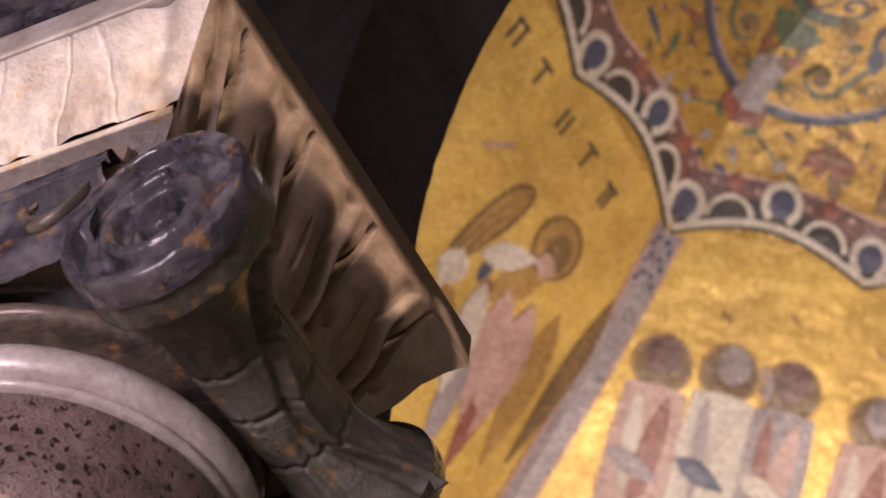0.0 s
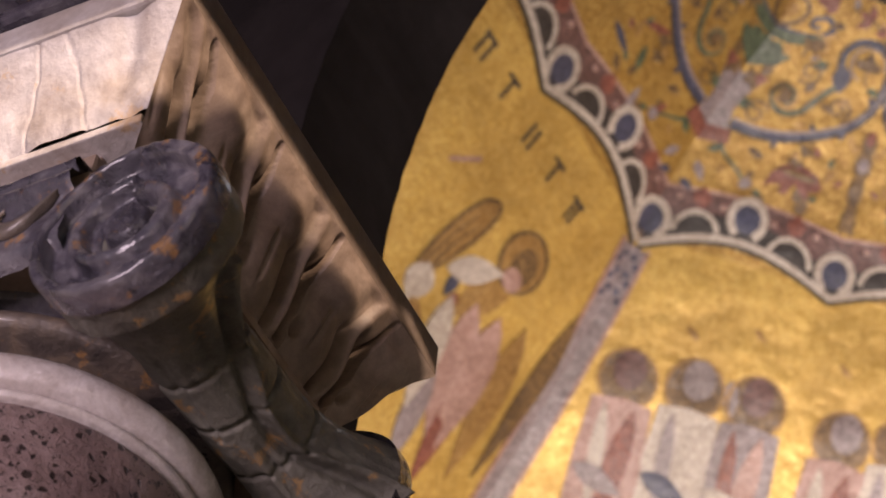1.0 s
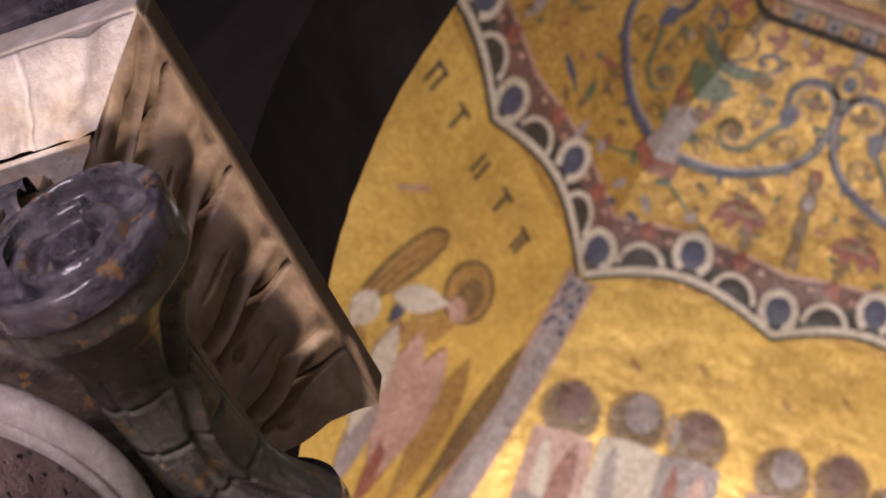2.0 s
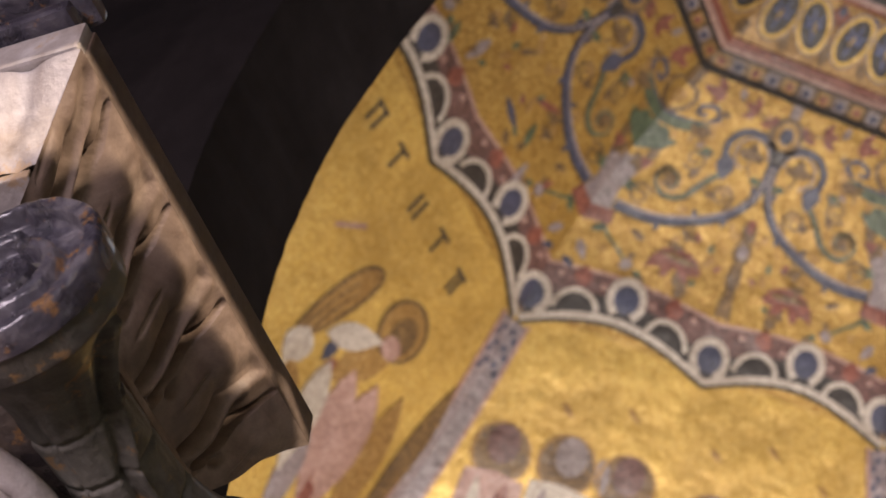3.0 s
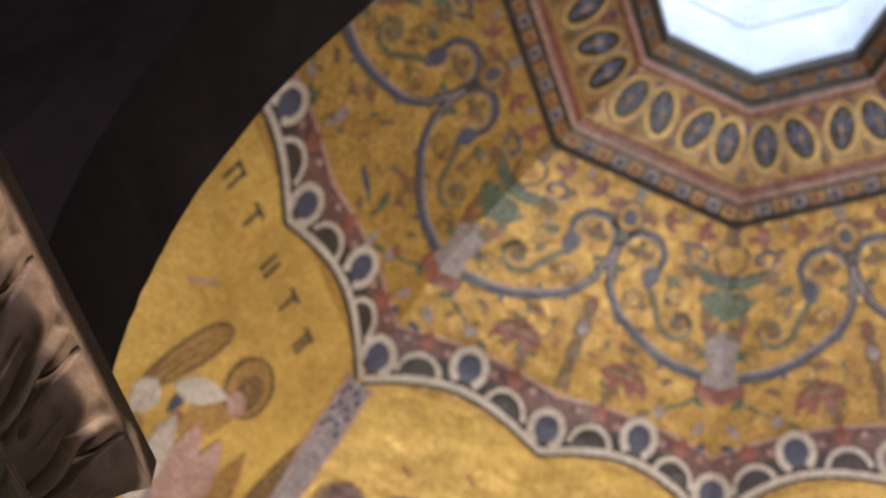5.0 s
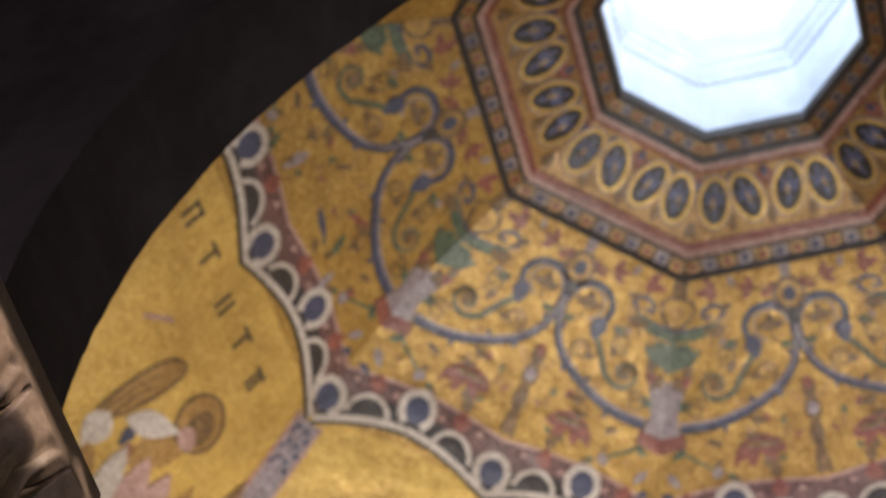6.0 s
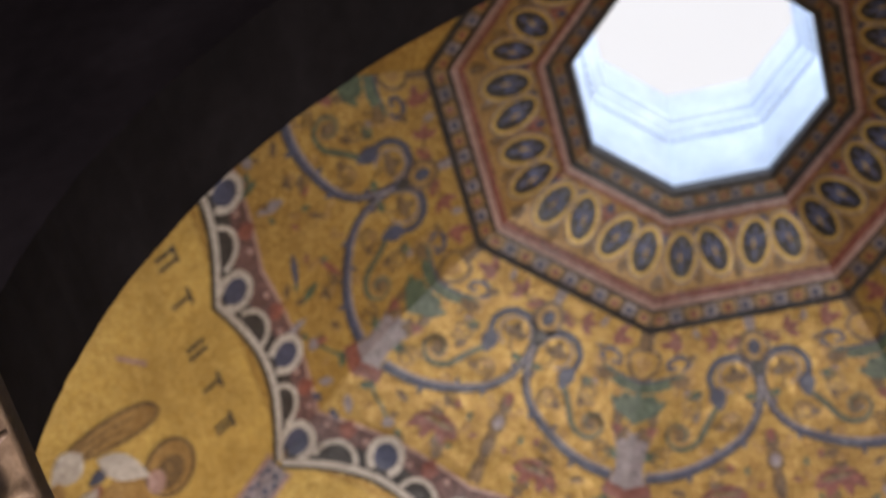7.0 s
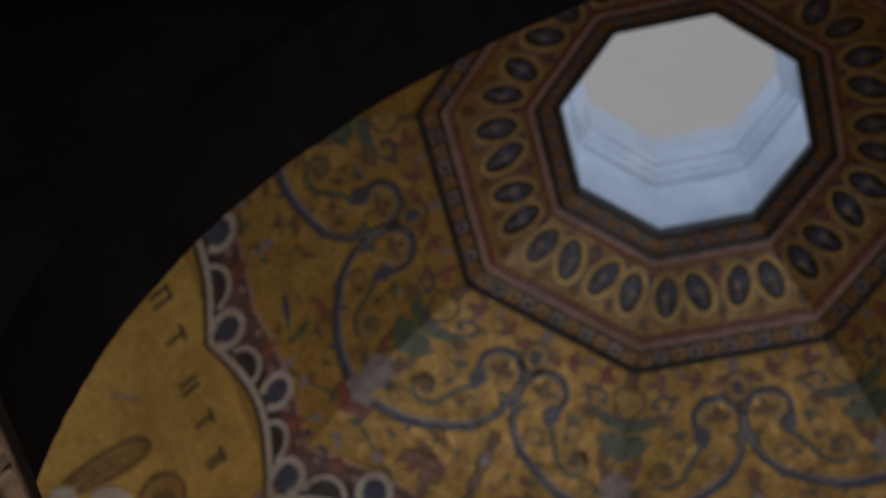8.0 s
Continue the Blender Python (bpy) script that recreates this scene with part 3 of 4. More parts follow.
# beasts and candlesticks in the lower row
BEAST = [(-0.105, 0.02), (-0.085, -0.02), (-0.04, -0.045), (0.02, -0.05), (0.07, -0.03), (0.10, 0.01), (0.115, 0.055), (0.085, 0.045), (0.06, 0.015),
         (0.05, 0.07), (0.028, 0.07), (0.02, 0.02), (-0.03, 0.012), (-0.04, 0.07), (-0.062, 0.07), (-0.06, 0.015), (-0.085, 0.035)]
LOWROW = (-1, 0, 1)
add("beast", both(lambda nm, p, mat: patch(nm, p, mat, 0.006, rings=1), [(0.235 + x, 0.735 + s) for x, s in BEAST], "beast", RED), "red-brown mosaic beast", LOWROW)
add("beast_shade", both(lambda nm, p, mat: patch(nm, p, mat, 0.009), leaf(0.15, 0.73, 0.17, 0.03, -4), "beast_shade", BROWN), "", LOWROW)
add("beast_dish", both(lambda nm, p, mat: patch(nm, p, mat, 0.006), oval(0.19, 0.83, 0.024, 0.034), "beast_dish", BROWN), "", LOWROW)
CANDLE = [(0.018, 0.50), (0.03, 0.53), (0.014, 0.565), (0.034, 0.60), (0.034, 0.64), (0.016, 0.66), (0.026, 0.70), (0.026, 0.75), (0.015, 0.77), (0.03, 0.83), (0.03, 0.88)]
add("candlestick", patch("candlestick", CANDLE + flip(CANDLE)[::-1], BROWN, 0.006, rings=1), "dark mosaic candlestick", LOWROW)
add("candle_knop", patch("candle_knop", oval(0, 0.62, 0.022, 0.026), LILAC, 0.009), "", LOWROW)
add("candle_knop", patch("candle_knop", oval(0, 0.515, 0.016, 0.03), RED, 0.009), "", LOWROW)
add("sprig", both(ribbon, smooth_line([(0.56, 0.66), (0.53, 0.72), (0.47, 0.765), (0.43, 0.80)]), "sprig", 0.014, 0.010, GREEN))
add("sprig_bud", both(lambda nm, p, mat: patch(nm, p, mat, 0.006), oval(0.42, 0.81, 0.026, 0.02, 30), "sprig_bud", LILAC))
add("sprig_leaf", both(lambda nm, p, mat: patch(nm, p, mat, 0.006), leaf(0.54, 0.70, 0.06, 0.03, 30), "sprig_leaf", GREEN))
# slender strokes on the two outer sides
for x, s, ln, wd, q, mat in ((0.30, 0.80, 0.16, 0.035, 80, LILAC), (0.19, 0.70, 0.11, 0.03, 65, GREEN), (0.10, 0.665, 0.15, 0.026, -28, RED), (0.02, 0.76, 0.15, 0.028, 12, BLUE),
                             (-0.20, 0.72, 0.13, 0.045, 96, LILAC), (0.12, 0.82, 0.07, 0.03, 30, BROWN), (-0.09, 0.64, 0.09, 0.024, -50, BROWN), (-0.34, 0.80, 0.10, 0.03, 70, GREEN), (0.44, 0.74, 0.09, 0.03, 110, RED)):
    add("painted_stroke", patch("painted_stroke", leaf(x, s, ln, wd, q), mat, 0.005), "", (2, -2))

# scalloped border
XS = [-0.757 + 1.514 * i / 96 for i in range(97)]
EDGE = [(x, seen_border(x)) for x in XS]
v, f = [], []
for x, s in EDGE:
    s_top = 0.885 + 0.35 * (s - 1.08)
    for j in range(4):
        v.append(vault_map(x, s_top + (s - s_top) * j / 3, 0.002))
for i in range(96):
    for j in range(3):
        f.append((4 * i + j, 4 * i + j + 1, 4 * i + j + 5, 4 * i + j + 4))
add("border_ground", mesh_of("border_ground", v, f, DULLRED), "dull red mosaic border band")
add("border_seam", ribbon("border_seam", [(x, 0.885 + 0.35 * (s - 1.08)) for x, s in EDGE], 0.012, 0.012, PINK))
add("border_shadow", ribbon("border_shadow", [(x, s - 0.05) for x, s in EDGE], 0.075, 0.075, INK, lift=0.003))
add("border_line", ribbon("border_line", EDGE, 0.026, 0.026, PALE, lift=0.012), "pale mosaic border line")
add("border_line", ribbon("border_line", [(x, s + 0.02) for x, s in EDGE], 0.014, 0.014, INK, lift=0.008))
for x in (-0.735, -0.375, 0.0, 0.375, 0.735):
    s = seen_border(x) - 0.092
    add("roundel", patch("roundel", oval(x, s, 0.052, 0.056), BLUE, 0.008), "dark blue mosaic roundel")
    arc = [(x + 0.066 * math.cos(a), s + 0.070 * math.sin(a)) for a in (radians(150 + 240 * i / 26) for i in range(27))]
    add("roundel_rim", ribbon("roundel_rim", [(arc[0][0] + 0.022, arc[0][1] + 0.03)] + arc + [(arc[-1][0] - 0.022, arc[-1][1] + 0.03)], 0.030, 0.030, PALE, lift=0.009))
for x in (-0.56, -0.187, 0.187, 0.56):
    s = seen_border(x) - 0.012
    tilt = -1 if abs(x) < 0.3 else 1
    arc = [(x + 0.085 * math.cos(a), s + (0.085) * math.sin(a) + 0.10 * tilt * (0.07 * math.cos(a)) * (1 if x > 0 else -1)) for a in (radians(180 + 180 * i / 20) for i in range(21))]
    add("shell", patch("shell", [(p, q + 0.004) for p, q in arc], INK, 0.006))
    add("shell_rim", ribbon("shell_rim", arc, 0.02, 0.02, PALE, lift=0.009))
    add("red_tongue", patch("red_tongue", leaf(x, s - 0.10, 0.085, 0.07, -90), RED, 0.008))
    for o in (-0.085, 0.085):
        add("pale_dot", patch("pale_dot", oval(x + o, s - 0.125, 0.012, 0.012, n=10), PINK, 0.008))

# pictures of the lower panels, kept to plain shapes
LETTERS = [(-0.294, 1.262), (-0.112, 1.27), (0.095, 1.286), (0.267, 1.285), (0.445, 1.30)]
for i, (x, s) in enumerate(LETTERS):
    for o in ((-0.022, 0.022), (0.0,), (-0.018, 0.018), (0.0,), (-0.012, 0.014))[i]:
        add("letter_bar", patch("letter_bar", [(x + o - 0.007, s - 0.045), (x + o + 0.007, s - 0.045), (x + o + 0.007, s + 0.045), (x + o - 0.007, s + 0.045)], INK, rings=1), "dark mosaic bar", (2,))
    if i != 2:
        add("letter_bar", patch("letter_bar", [(x - 0.036, s - 0.049), (x + 0.036, s - 0.049), (x + 0.036, s - 0.035), (x - 0.036, s - 0.035)], INK, rings=1), "dark mosaic bar", (2,))
add("small_cross", ribbon("small_cross", [(-0.10, 1.60), (-0.06, 1.56), (0.0, 1.50)], 0.014, 0.02, PINK), "", (2,))
WING = smooth_line([(0.10, 1.90), (0.09, 1.80), (0.10, 1.66), (0.135, 1.56), (0.185, 1.53), (0.215, 1.57), (0.21, 1.68), (0.185, 1.80), (0.15, 1.90)], 5)
add("wing", patch("wing", WING, OCHRE, 0.004), "ochre mosaic wing shape", (2,))
add("wing_line", ribbon("wing_line", WING, 0.014, 0.014, BROWN, lift=0.007), "", (2,))
for o in (0.0, 0.03):
    add("wing_line", ribbon("wing_line", smooth_line([(0.12 + o, 1.88), (0.125 + o, 1.76), (0.15 + o, 1.62 + o)]), 0.012, 0.006, BROWN, lift=0.006), "", (2,))
add("wing", patch("wing", leaf(0.36, 1.90, 0.40, 0.16, -75), OCHRE, 0.003), "ochre mosaic wing shape", (2,))
add("nimbus", patch("nimbus", oval(0.43, 1.575, 0.105, 0.10), OCHRE, 0.005), "ochre mosaic disc", (2,))
add("nimbus_line", ringlet("nimbus_line", 0.43, 1.575, 0.11, 0.014, BROWN, 0.008), "", (2,))
add("dark_oval", patch("dark_oval", oval(0.445, 1.585, 0.062, 0.07), BROWN, 0.009), "", (2,))
add("pale_oval", patch("pale_oval", oval(0.44, 1.65, 0.05, 0.04), PINK, 0.011), "", (2,))
for x, s, ln, wd, q, mat in ((0.14, 1.86, 0.16, 0.13, 75, PALE), (0.30, 1.86, 0.42, 0.12, 62, PALE), (0.40, 1.80, 0.50, 0.15, 60, PINK), (0.52, 1.76, 0.52, 0.16, 68, PINK), (0.20, 1.82, 0.26, 0.10, -38, PALE), (0.16, 1.97, 0.22, 0.07, 30, OCHRE),
                             (0.26, 1.80, 0.09, 0.05, 80, BLUE), (0.31, 1.84, 0.09, 0.045, 80, RED), (0.64, 1.70, 0.6, 0.13, 70, OCHRE), (0.60, 1.95, 0.45, 0.10, 72, RED), (0.46, 2.05, 0.4, 0.10, 66, LILAC), (0.78, 1.5, 0.7, 0.09, 78, BROWN)):
    add("robe_shape", patch("robe_shape", leaf(x, s, ln, wd, q), mat, 0.007 + 0.001 * (q % 5)), "pale and pink mosaic drapery shape", (2,))
FIGURES = [(-0.67, 1.63, PINK), (-0.42, 1.60, PALE), (-0.18, 1.60, LILAC), (0.17, 1.64, PALE), (0.40, 1.60, PINK), (0.62, 1.66, LILAC)]
for i, (x, s, mat) in enumerate(FIGURES):
    add("dull_disc", patch("dull_disc", oval(x, s, 0.108 + 0.006 * (i % 3), 0.118), BROWN, 0.004), "dull mosaic disc", (1, 0))
    add("disc_line", ringlet("disc_line", x, s, 0.112, 0.012, OCHRE, 0.006), "", (1, 0))
    add("disc_patch", patch("disc_patch", oval(x + 0.01 * (i % 2), s - 0.035, 0.062, 0.075), LILAC if i % 2 else DULLRED, 0.007), "", (1, 0))
    body = [(x - 0.115, s + 0.085), (x, s + 0.07), (x + 0.115, s + 0.085), (x + 0.13, s + 0.30), (x + 0.125, s + 0.62), (x - 0.125, s + 0.62), (x - 0.13, s + 0.30)]
    add("robe_shape", patch("robe_shape", body, (PINK, PALE, LILAC)[i % 3], 0.006), "plain mosaic drapery shape", (1, 0))
    add("robe_fold", patch("robe_fold", leaf(x + 0.05, s + 0.10, 0.5, 0.09, 95), (RED, PALE, PINK)[i % 3], 0.009), "", (1, 0))
    add("robe_fold", patch("robe_fold", leaf(x - 0.06, s + 0.10, 0.42, 0.06, 86), (PALE, LILAC, RED)[i % 3], 0.009), "", (1, 0))
    add("robe_fold", patch("robe_fold", leaf(x - 0.12, s + 0.34, 0.22, 0.08, 20), (LILAC, BLUE, PALE)[i % 3], 0.011), "", (1, 0))
add("blue_stroke", patch("blue_stroke", leaf(-0.29, 1.53, 0.15, 0.06, 82), LILAC, 0.005), "", (1, 0))
for x, s in ((-0.25, 1.32), (0.1, 1.36), (0.32, 1.28), (-0.5, 1.38), (0.55, 1.36)):
    add("faint_mark", patch("faint_mark", leaf(x, s, 0.07, 0.025, 40), OCHRE, 0.004), "", (1, 0))
STRIP = [(half(s) - 0.03, s) for s in (1.16 + 0.1 * i for i in range(16))]
add("corner_strip", both(ribbon, STRIP, "corner_strip", 0.062, 0.062, LILAC, lift=0.006), "grey-violet mosaic strip")
add("strip_line", both(ribbon, [(x - 0.036, s) for x, s in STRIP], "strip_line", 0.014, 0.014, PINK, lift=0.009))
for i in range(6):
    s = 1.185 + 0.035 * i
    add("strip_tile", both(lambda nm, p, mat: patch(nm, p, mat, 0.010, rings=1), [(half(s) - 0.012 - 0.02 * (i % 2), s), (half(s) - 0.03 - 0.02 * (i % 2), s), (half(s) - 0.03 - 0.02 * (i % 2), s + 0.024), (half(s) - 0.012 - 0.02 * (i % 2), s + 0.024)], "strip_tile", BLUE))

for name, me, sides, label in motifs:
    for k in sides:
        under(dome, name, me, label, turn8(k))

# frame of the opening: chequers and palmettes
ring_parts = []
for r, count, size in ((1.018, 11, 0.024), (0.562, 9, 0.019)):
    w = 2 * r * S8
    for i in range(count):
        x = -w / 2 + w * (i + 0.5) / count
        sq = [(x - size, r - size), (x + size, r - size), (x + size, r + size), (x - size, r + size)]
        ring_parts.append(("chequer", patch("chequer", sq, OCHRE if i % 2 == 0 else LILAC, 0.005, ring_map, rings=1)))
        d = size * 0.55
        dot = [(x - d, r - d), (x + d, r - d), (x + d, r + d), (x - d, r + d)]
        ring_parts.append(("chequer_heart", patch("chequer_heart", dot, RED if i % 2 == 0 else BLUE, 0.009, ring_map, rings=1)))
w = 2 * 0.78 * S8
for i in range(4):
    x = -w / 2 + w * (i + 0.5) / 4 + (0.008 if i % 2 == 0 else -0.008)
    q, lean = 0.775, (14 if i % 2 == 0 else -14)
    ring_parts.append(("palmette_ground", patch("palmette_ground", oval(x, q, 0.071, 0.112, lean), INK, 0.004, ring_map)))
    ring_parts.append(("palmette_rim", ribbon("palmette_rim", oval(x, q, 0.058, 0.098, lean, n=26), 0.014, 0.014, GOLD, 0.009, ring_map, True)))
    ring_parts.append(("palmette_rim", ribbon("palmette_rim", oval(x, q, 0.068, 0.110, lean, n=26), 0.006, 0.006, LILAC, 0.010, ring_map, True)))
    for t, ln in ((-90, 0.080), (-52, 0.066), (-128, 0.066), (-15, 0.044), (-165, 0.044), (90, 0.066)):
        ring_parts.append(("palmette_leaf", patch("palmette_leaf", leaf(x, q + 0.008, ln, 0.017, t + lean), BRIGHTBLUE, 0.008, ring_map)))
    ring_parts.append(("palmette_stem", patch("palmette_stem", leaf(x, q - 0.02, 0.05, 0.010, 90 + lean), GOLD, 0.012, ring_map)))
for i in range(5):
    x = -w / 2 + w * i / 4
    if i % 2 == 0:
        ring_parts.append(("red_diamond", patch("red_diamond", [(x * 0.86, 0.655), (x * 0.88 + 0.036, 0.70), (x * 0.92, 0.755), (x * 0.88 - 0.036, 0.70)], RED, 0.006, ring_map)))
    ring_parts.append(("brown_tongue", patch("brown_tongue", leaf(x * 1.1, 0.905, 0.085, 0.04, -90), BROWN, 0.006, ring_map)))
    ring_parts.append(("blue_tongue", patch("blue_tongue", leaf(x * 0.9, 0.665, 0.05, 0.03, 90), BLUE, 0.007, ring_map)))
for name, me in ring_parts:
    for k in range(8):
        under(dome, name, me, "", turn8(k))
# ---------------------------------------------------------------- the column
KX, KY = -1.095, 1.042
column = new("column")
tagged(column, "dark marble column with a volute capital under a leaf-carved abacus", "column")
under(column, "plinth", fixed(lathe([(0.0, 0.0), (0.30, 0.0), (0.30, 0.08), (0.27, 0.10), (0.29, 0.14), (0.24, 0.18), (0.25, 0.22), (0.22, 0.25), (0.0, 0.25)], (KX, KY), 64, "plinth", GREYMARBLE)))
under(column, "shaft", fixed(lathe([(0.205, 0.25), (0.203, 1.0), (0.192, 2.0), (0.180, 2.66), (0.1765, 2.81), (0.176, 2.829), (0.172, 2.834), (0.0, 2.834)], (KX, KY), 160, "shaft", SHAFT)), "pitted reddish marble shaft")
under(column, "lip", fixed(lathe([(0.10, 2.8335), (0.1765, 2.834), (0.181, 2.8365), (0.1815, 2.8405), (0.179, 2.843), (0.10, 2.8435)], (KX, KY), 160, "lip", RINGMARBLE)), "thin polished marble lip")
under(column, "astragal", fixed(lathe([(0.10, 2.843), (0.178, 2.8435), (0.1845, 2.845), (0.190, 2.850), (0.1935, 2.858), (0.1935, 2.866), (0.190, 2.874), (0.1845, 2.880), (0.176, 2.883), (0.10, 2.884)], (KX, KY), 160, "astragal", RINGMARBLE)), "polished pale marble ring")
# neck and echinus take dark marble, which colours in the gap's shadow
under(column, "neck", fixed(lathe([(0.0, 2.8835), (0.142, 2.884), (0.136, 2.925), (0.0, 2.9255)], (KX, KY), 96, "neck", GREYMARBLE)), "dark recessed neck")
under(column, "lower_ring", fixed(lathe([(0.12, 2.914), (0.176, 2.913), (0.183, 2.9145), (0.188, 2.919), (0.1885, 2.926), (0.185, 2.931), (0.172, 2.934), (0.152, 2.934), (0.12, 2.935)], (KX, KY), 160, "lower_ring", OCHREMARBLE)), "ochre-stained marble ring")
under(column, "echinus", fixed(lathe([(0.0, 2.9345), (0.148, 2.935), (0.150, 2.948), (0.172, 2.948), (0.182, 2.951), (0.190, 2.959), (0.193, 2.970), (0.190, 2.982), (0.18, 2.99), (0.0, 2.991)], (KX, KY), 160, "echinus", GREYMARBLE)), "rounded stained marble cushion below the channel")

VX, VZ, VR = 0.243, 2.926, 0.091       # volute centre beside the axis, height, radius
YF, YB = 0.826, 1.214
NECK, VB = 0.047, 0.076                # radius of the cushion's neck and of its back end


def eased(a, b, t):
    u = min(1.0, max(0.0, (t - a) / (b - a)))
    return u * u * (3 - 2 * u)


def centre(t):
    """How far the cushion's axis lies off the scroll's centre, sideways and in height."""
    u = eased(0.05, 0.40, t) * (1 - 0.6 * eased(0.66, 1.0, t))
    return -0.026 * u, 0.006 * u


def bolster(sign):
    """The rolled cushion between front and back volute: waisted, strapped in its middle, with a raised leaf edge."""
    n, m = 96, 150
    verts, faces = [], []
    for j in range(m + 1):
        t = j / m
        y = YF + 0.017 + (YB - YF - 0.026) * t
        if t < 0.5:
            u = max(0.0, (t - 0.10) / 0.36)
            r = NECK + (VR - 0.003 - NECK) * (max(0.0, 1 - u) ** 2.6) * (1.0 if t < 0.10 else 0.86)
        else:
            u = max(0.0, (1.0 - t) / 0.30)
            r = NECK + (VB - NECK) * max(0.0, 1 - u) ** 2.2
        cx, cz = centre(t)
        cross = sum(math.exp(-((t - a) / 0.007) ** 2) for a in (0.40, 0.56, 0.735))
        for i in range(n):
            an = math.tau * i / n - math.pi
            g = 0.0045 * cross
            if 0.20 < t < 0.60:
                g += 0.0045 * sum(math.exp(-((an - b) / 0.05) ** 2) for b in (-0.95, -1.85))
            wob = 0.0018 * noise.noise((6 * math.cos(an), 6 * math.sin(an), 9 * t)) + 0.0008 * noise.noise((25 * math.cos(an), 25 * math.sin(an), 40 * t))
            # leaf edges that run from scroll to scroll and flare at both ends
            e1 = -0.20 - 0.55 * eased(0.30, 0.62, t) + 0.55 * eased(0.66, 0.95, t)
            lift = 0.013 * math.exp(-((an - e1) / 0.075) ** 2) - 0.009 * math.exp(-((an - e1 + 0.21) / 0.08) ** 2)
            e2 = -1.05 - 0.5 * t
            lift += (0.006 * math.exp(-((an - e2) / 0.07) ** 2) - 0.006 * math.exp(-((an - e2 - 0.16) / 0.06) ** 2)) * eased(0.6, 0.7, t)
            q = r - g + wob + lift * eased(0.10, 0.16, t)
            verts.append((KX + sign * (VX + cx + q * math.cos(an)), y, VZ + cz + q * math.sin(an)))
    for j in range(m):
        for i in range(n):
            k = (i + 1) % n
            faces.append((j * n + i, j * n + k, (j + 1) * n + k, (j + 1) * n + i))
    faces.append(tuple(range(n)))
    faces.append(tuple(range(m * n, m * n + n)))
    me = fixed(mesh_of("bolster", verts, faces, GREENMARBLE))
    me.polygons.foreach_set("use_smooth", [len(p.vertices) == 4 for p in me.polygons])
    return me


def scroll_height(r, a):
    """Relief of a volute's face in millimetres, from its middle outwards: a flat eye, two rolled turns, a broad rim."""
    turn = (a - math.pi / 2) / math.tau % 1.0
    rim = 0.80 + 0.10 * (1 - turn)                 # where the outer turn begins
    inner = 0.50 + 0.16 * (1 - turn)               # where the inner turn ends
    h = -6.0
    h += 8.5 * eased(rim - 0.03, rim + 0.02, r) - 2.5 * eased(0.97, 1.0, r)
    h += 6.0 * eased(inner - 0.19, inner - 0.15, r) * (1 - eased(inner - 0.03, inner + 0.02, r))
    h += 1.2 * math.exp(-((r - inner + 0.09) / 0.04) ** 2) - 1.0 * math.exp(-((r - inner - 0.06) / 0.035) ** 2)
    h += 5.0 * (1 - eased(0.22, 0.27, r)) - 3.5 * math.exp(-((r - 0.31) / 0.035) ** 2)
    return h


def volute_face(sign, y, out):
    """The carved disc at the end of a cushion, wound as a spiral."""
    n, m = 128, 60
    s = VR if out < 0 else VB
    ox, oz = centre(0.0 if out < 0 else 1.0)
    verts, faces = [], []
    for j in range(m + 1):
        r = max(j / m, 0.004)
        for i in range(n):
            a = math.tau * i / n
            rough = 0.7 * noise.noise((9 * r * math.cos(a), 9 * r * math.sin(a), 3.0)) + 0.5 * noise.noise((26 * r * math.cos(a), 26 * r * math.sin(a), 7.0))
            h = (scroll_height(r, a) + rough) * 0.0021 * s / 0.09
            q = s * r * (1 + 0.012 * noise.noise((3 * math.cos(a), 3 * math.sin(a), 1.0)))
            verts.append((KX + sign * (VX + ox + q * math.cos(a)), y + out * h, VZ + oz + q * math.sin(a)))
    for j in range(m):
        for i in range(n):
            k = (i + 1) % n
            faces.append((j * n + i, j * n + k, (j + 1) * n + k, (j + 1) * n + i))
    # turned edge behind the rim
    base = len(verts)
    for i in range(n):
        x, _, z = verts[m * n + i]
        verts.append((x, y - out * 0.022, z))
    for i in range(n):
        k = (i + 1) % n
        faces.append((m * n + i, m * n + k, base + k, base + i))
    faces.append(tuple(range(n)))
    return fixed(mesh_of("volute", verts, faces, GREYMARBLE, True))


for sign in (1, -1):
    under(column, "bolster", bolster(sign), "grey-green marble cushion with strap lines")
    for y, out in ((YF, -1), (YB, 1)):
        under(column, "volute", volute_face(sign, y, out), "dark spiral scroll with ochre deposits")


# channel between the volutes
def front_channel(y, out):
    n = 80
    prof = [(2.930, -0.012), (2.936, 0.0), (2.944, 0.002), (2.970, 0.000), (2.990, -0.003), (2.999, -0.001), (3.003, 0.007), (3.011, 0.012), (3.018, 0.010), (3.021, 0.003), (3.023, 0.0), (3.026, 0.007), (3.032, 0.010), (3.038, 0.006), (3.040, -0.02)]
    verts, faces = [], []
    for i in range(n + 1):
        t = i / n
        x = KX - VX + 0.070 + (2 * VX - 0.14) * t
        sag = -0.010 * math.sin(math.pi * t)
        for z, o in prof:
            o += 0.0015 * noise.noise((x * 40, z * 60, 2.0)) + 0.001 * noise.noise((x * 120, z * 150, 5.0))
            verts.append((x, y + out * o, z + sag * (3.04 - z) / 0.115))
    m = len(prof)
    for i in range(n):
        for j in range(m - 1):
            faces.append((i * m + j, (i + 1) * m + j, (i + 1) * m + j + 1, i * m + j + 1))
    return mesh_of("channel", verts, faces, GREYMARBLE, True)


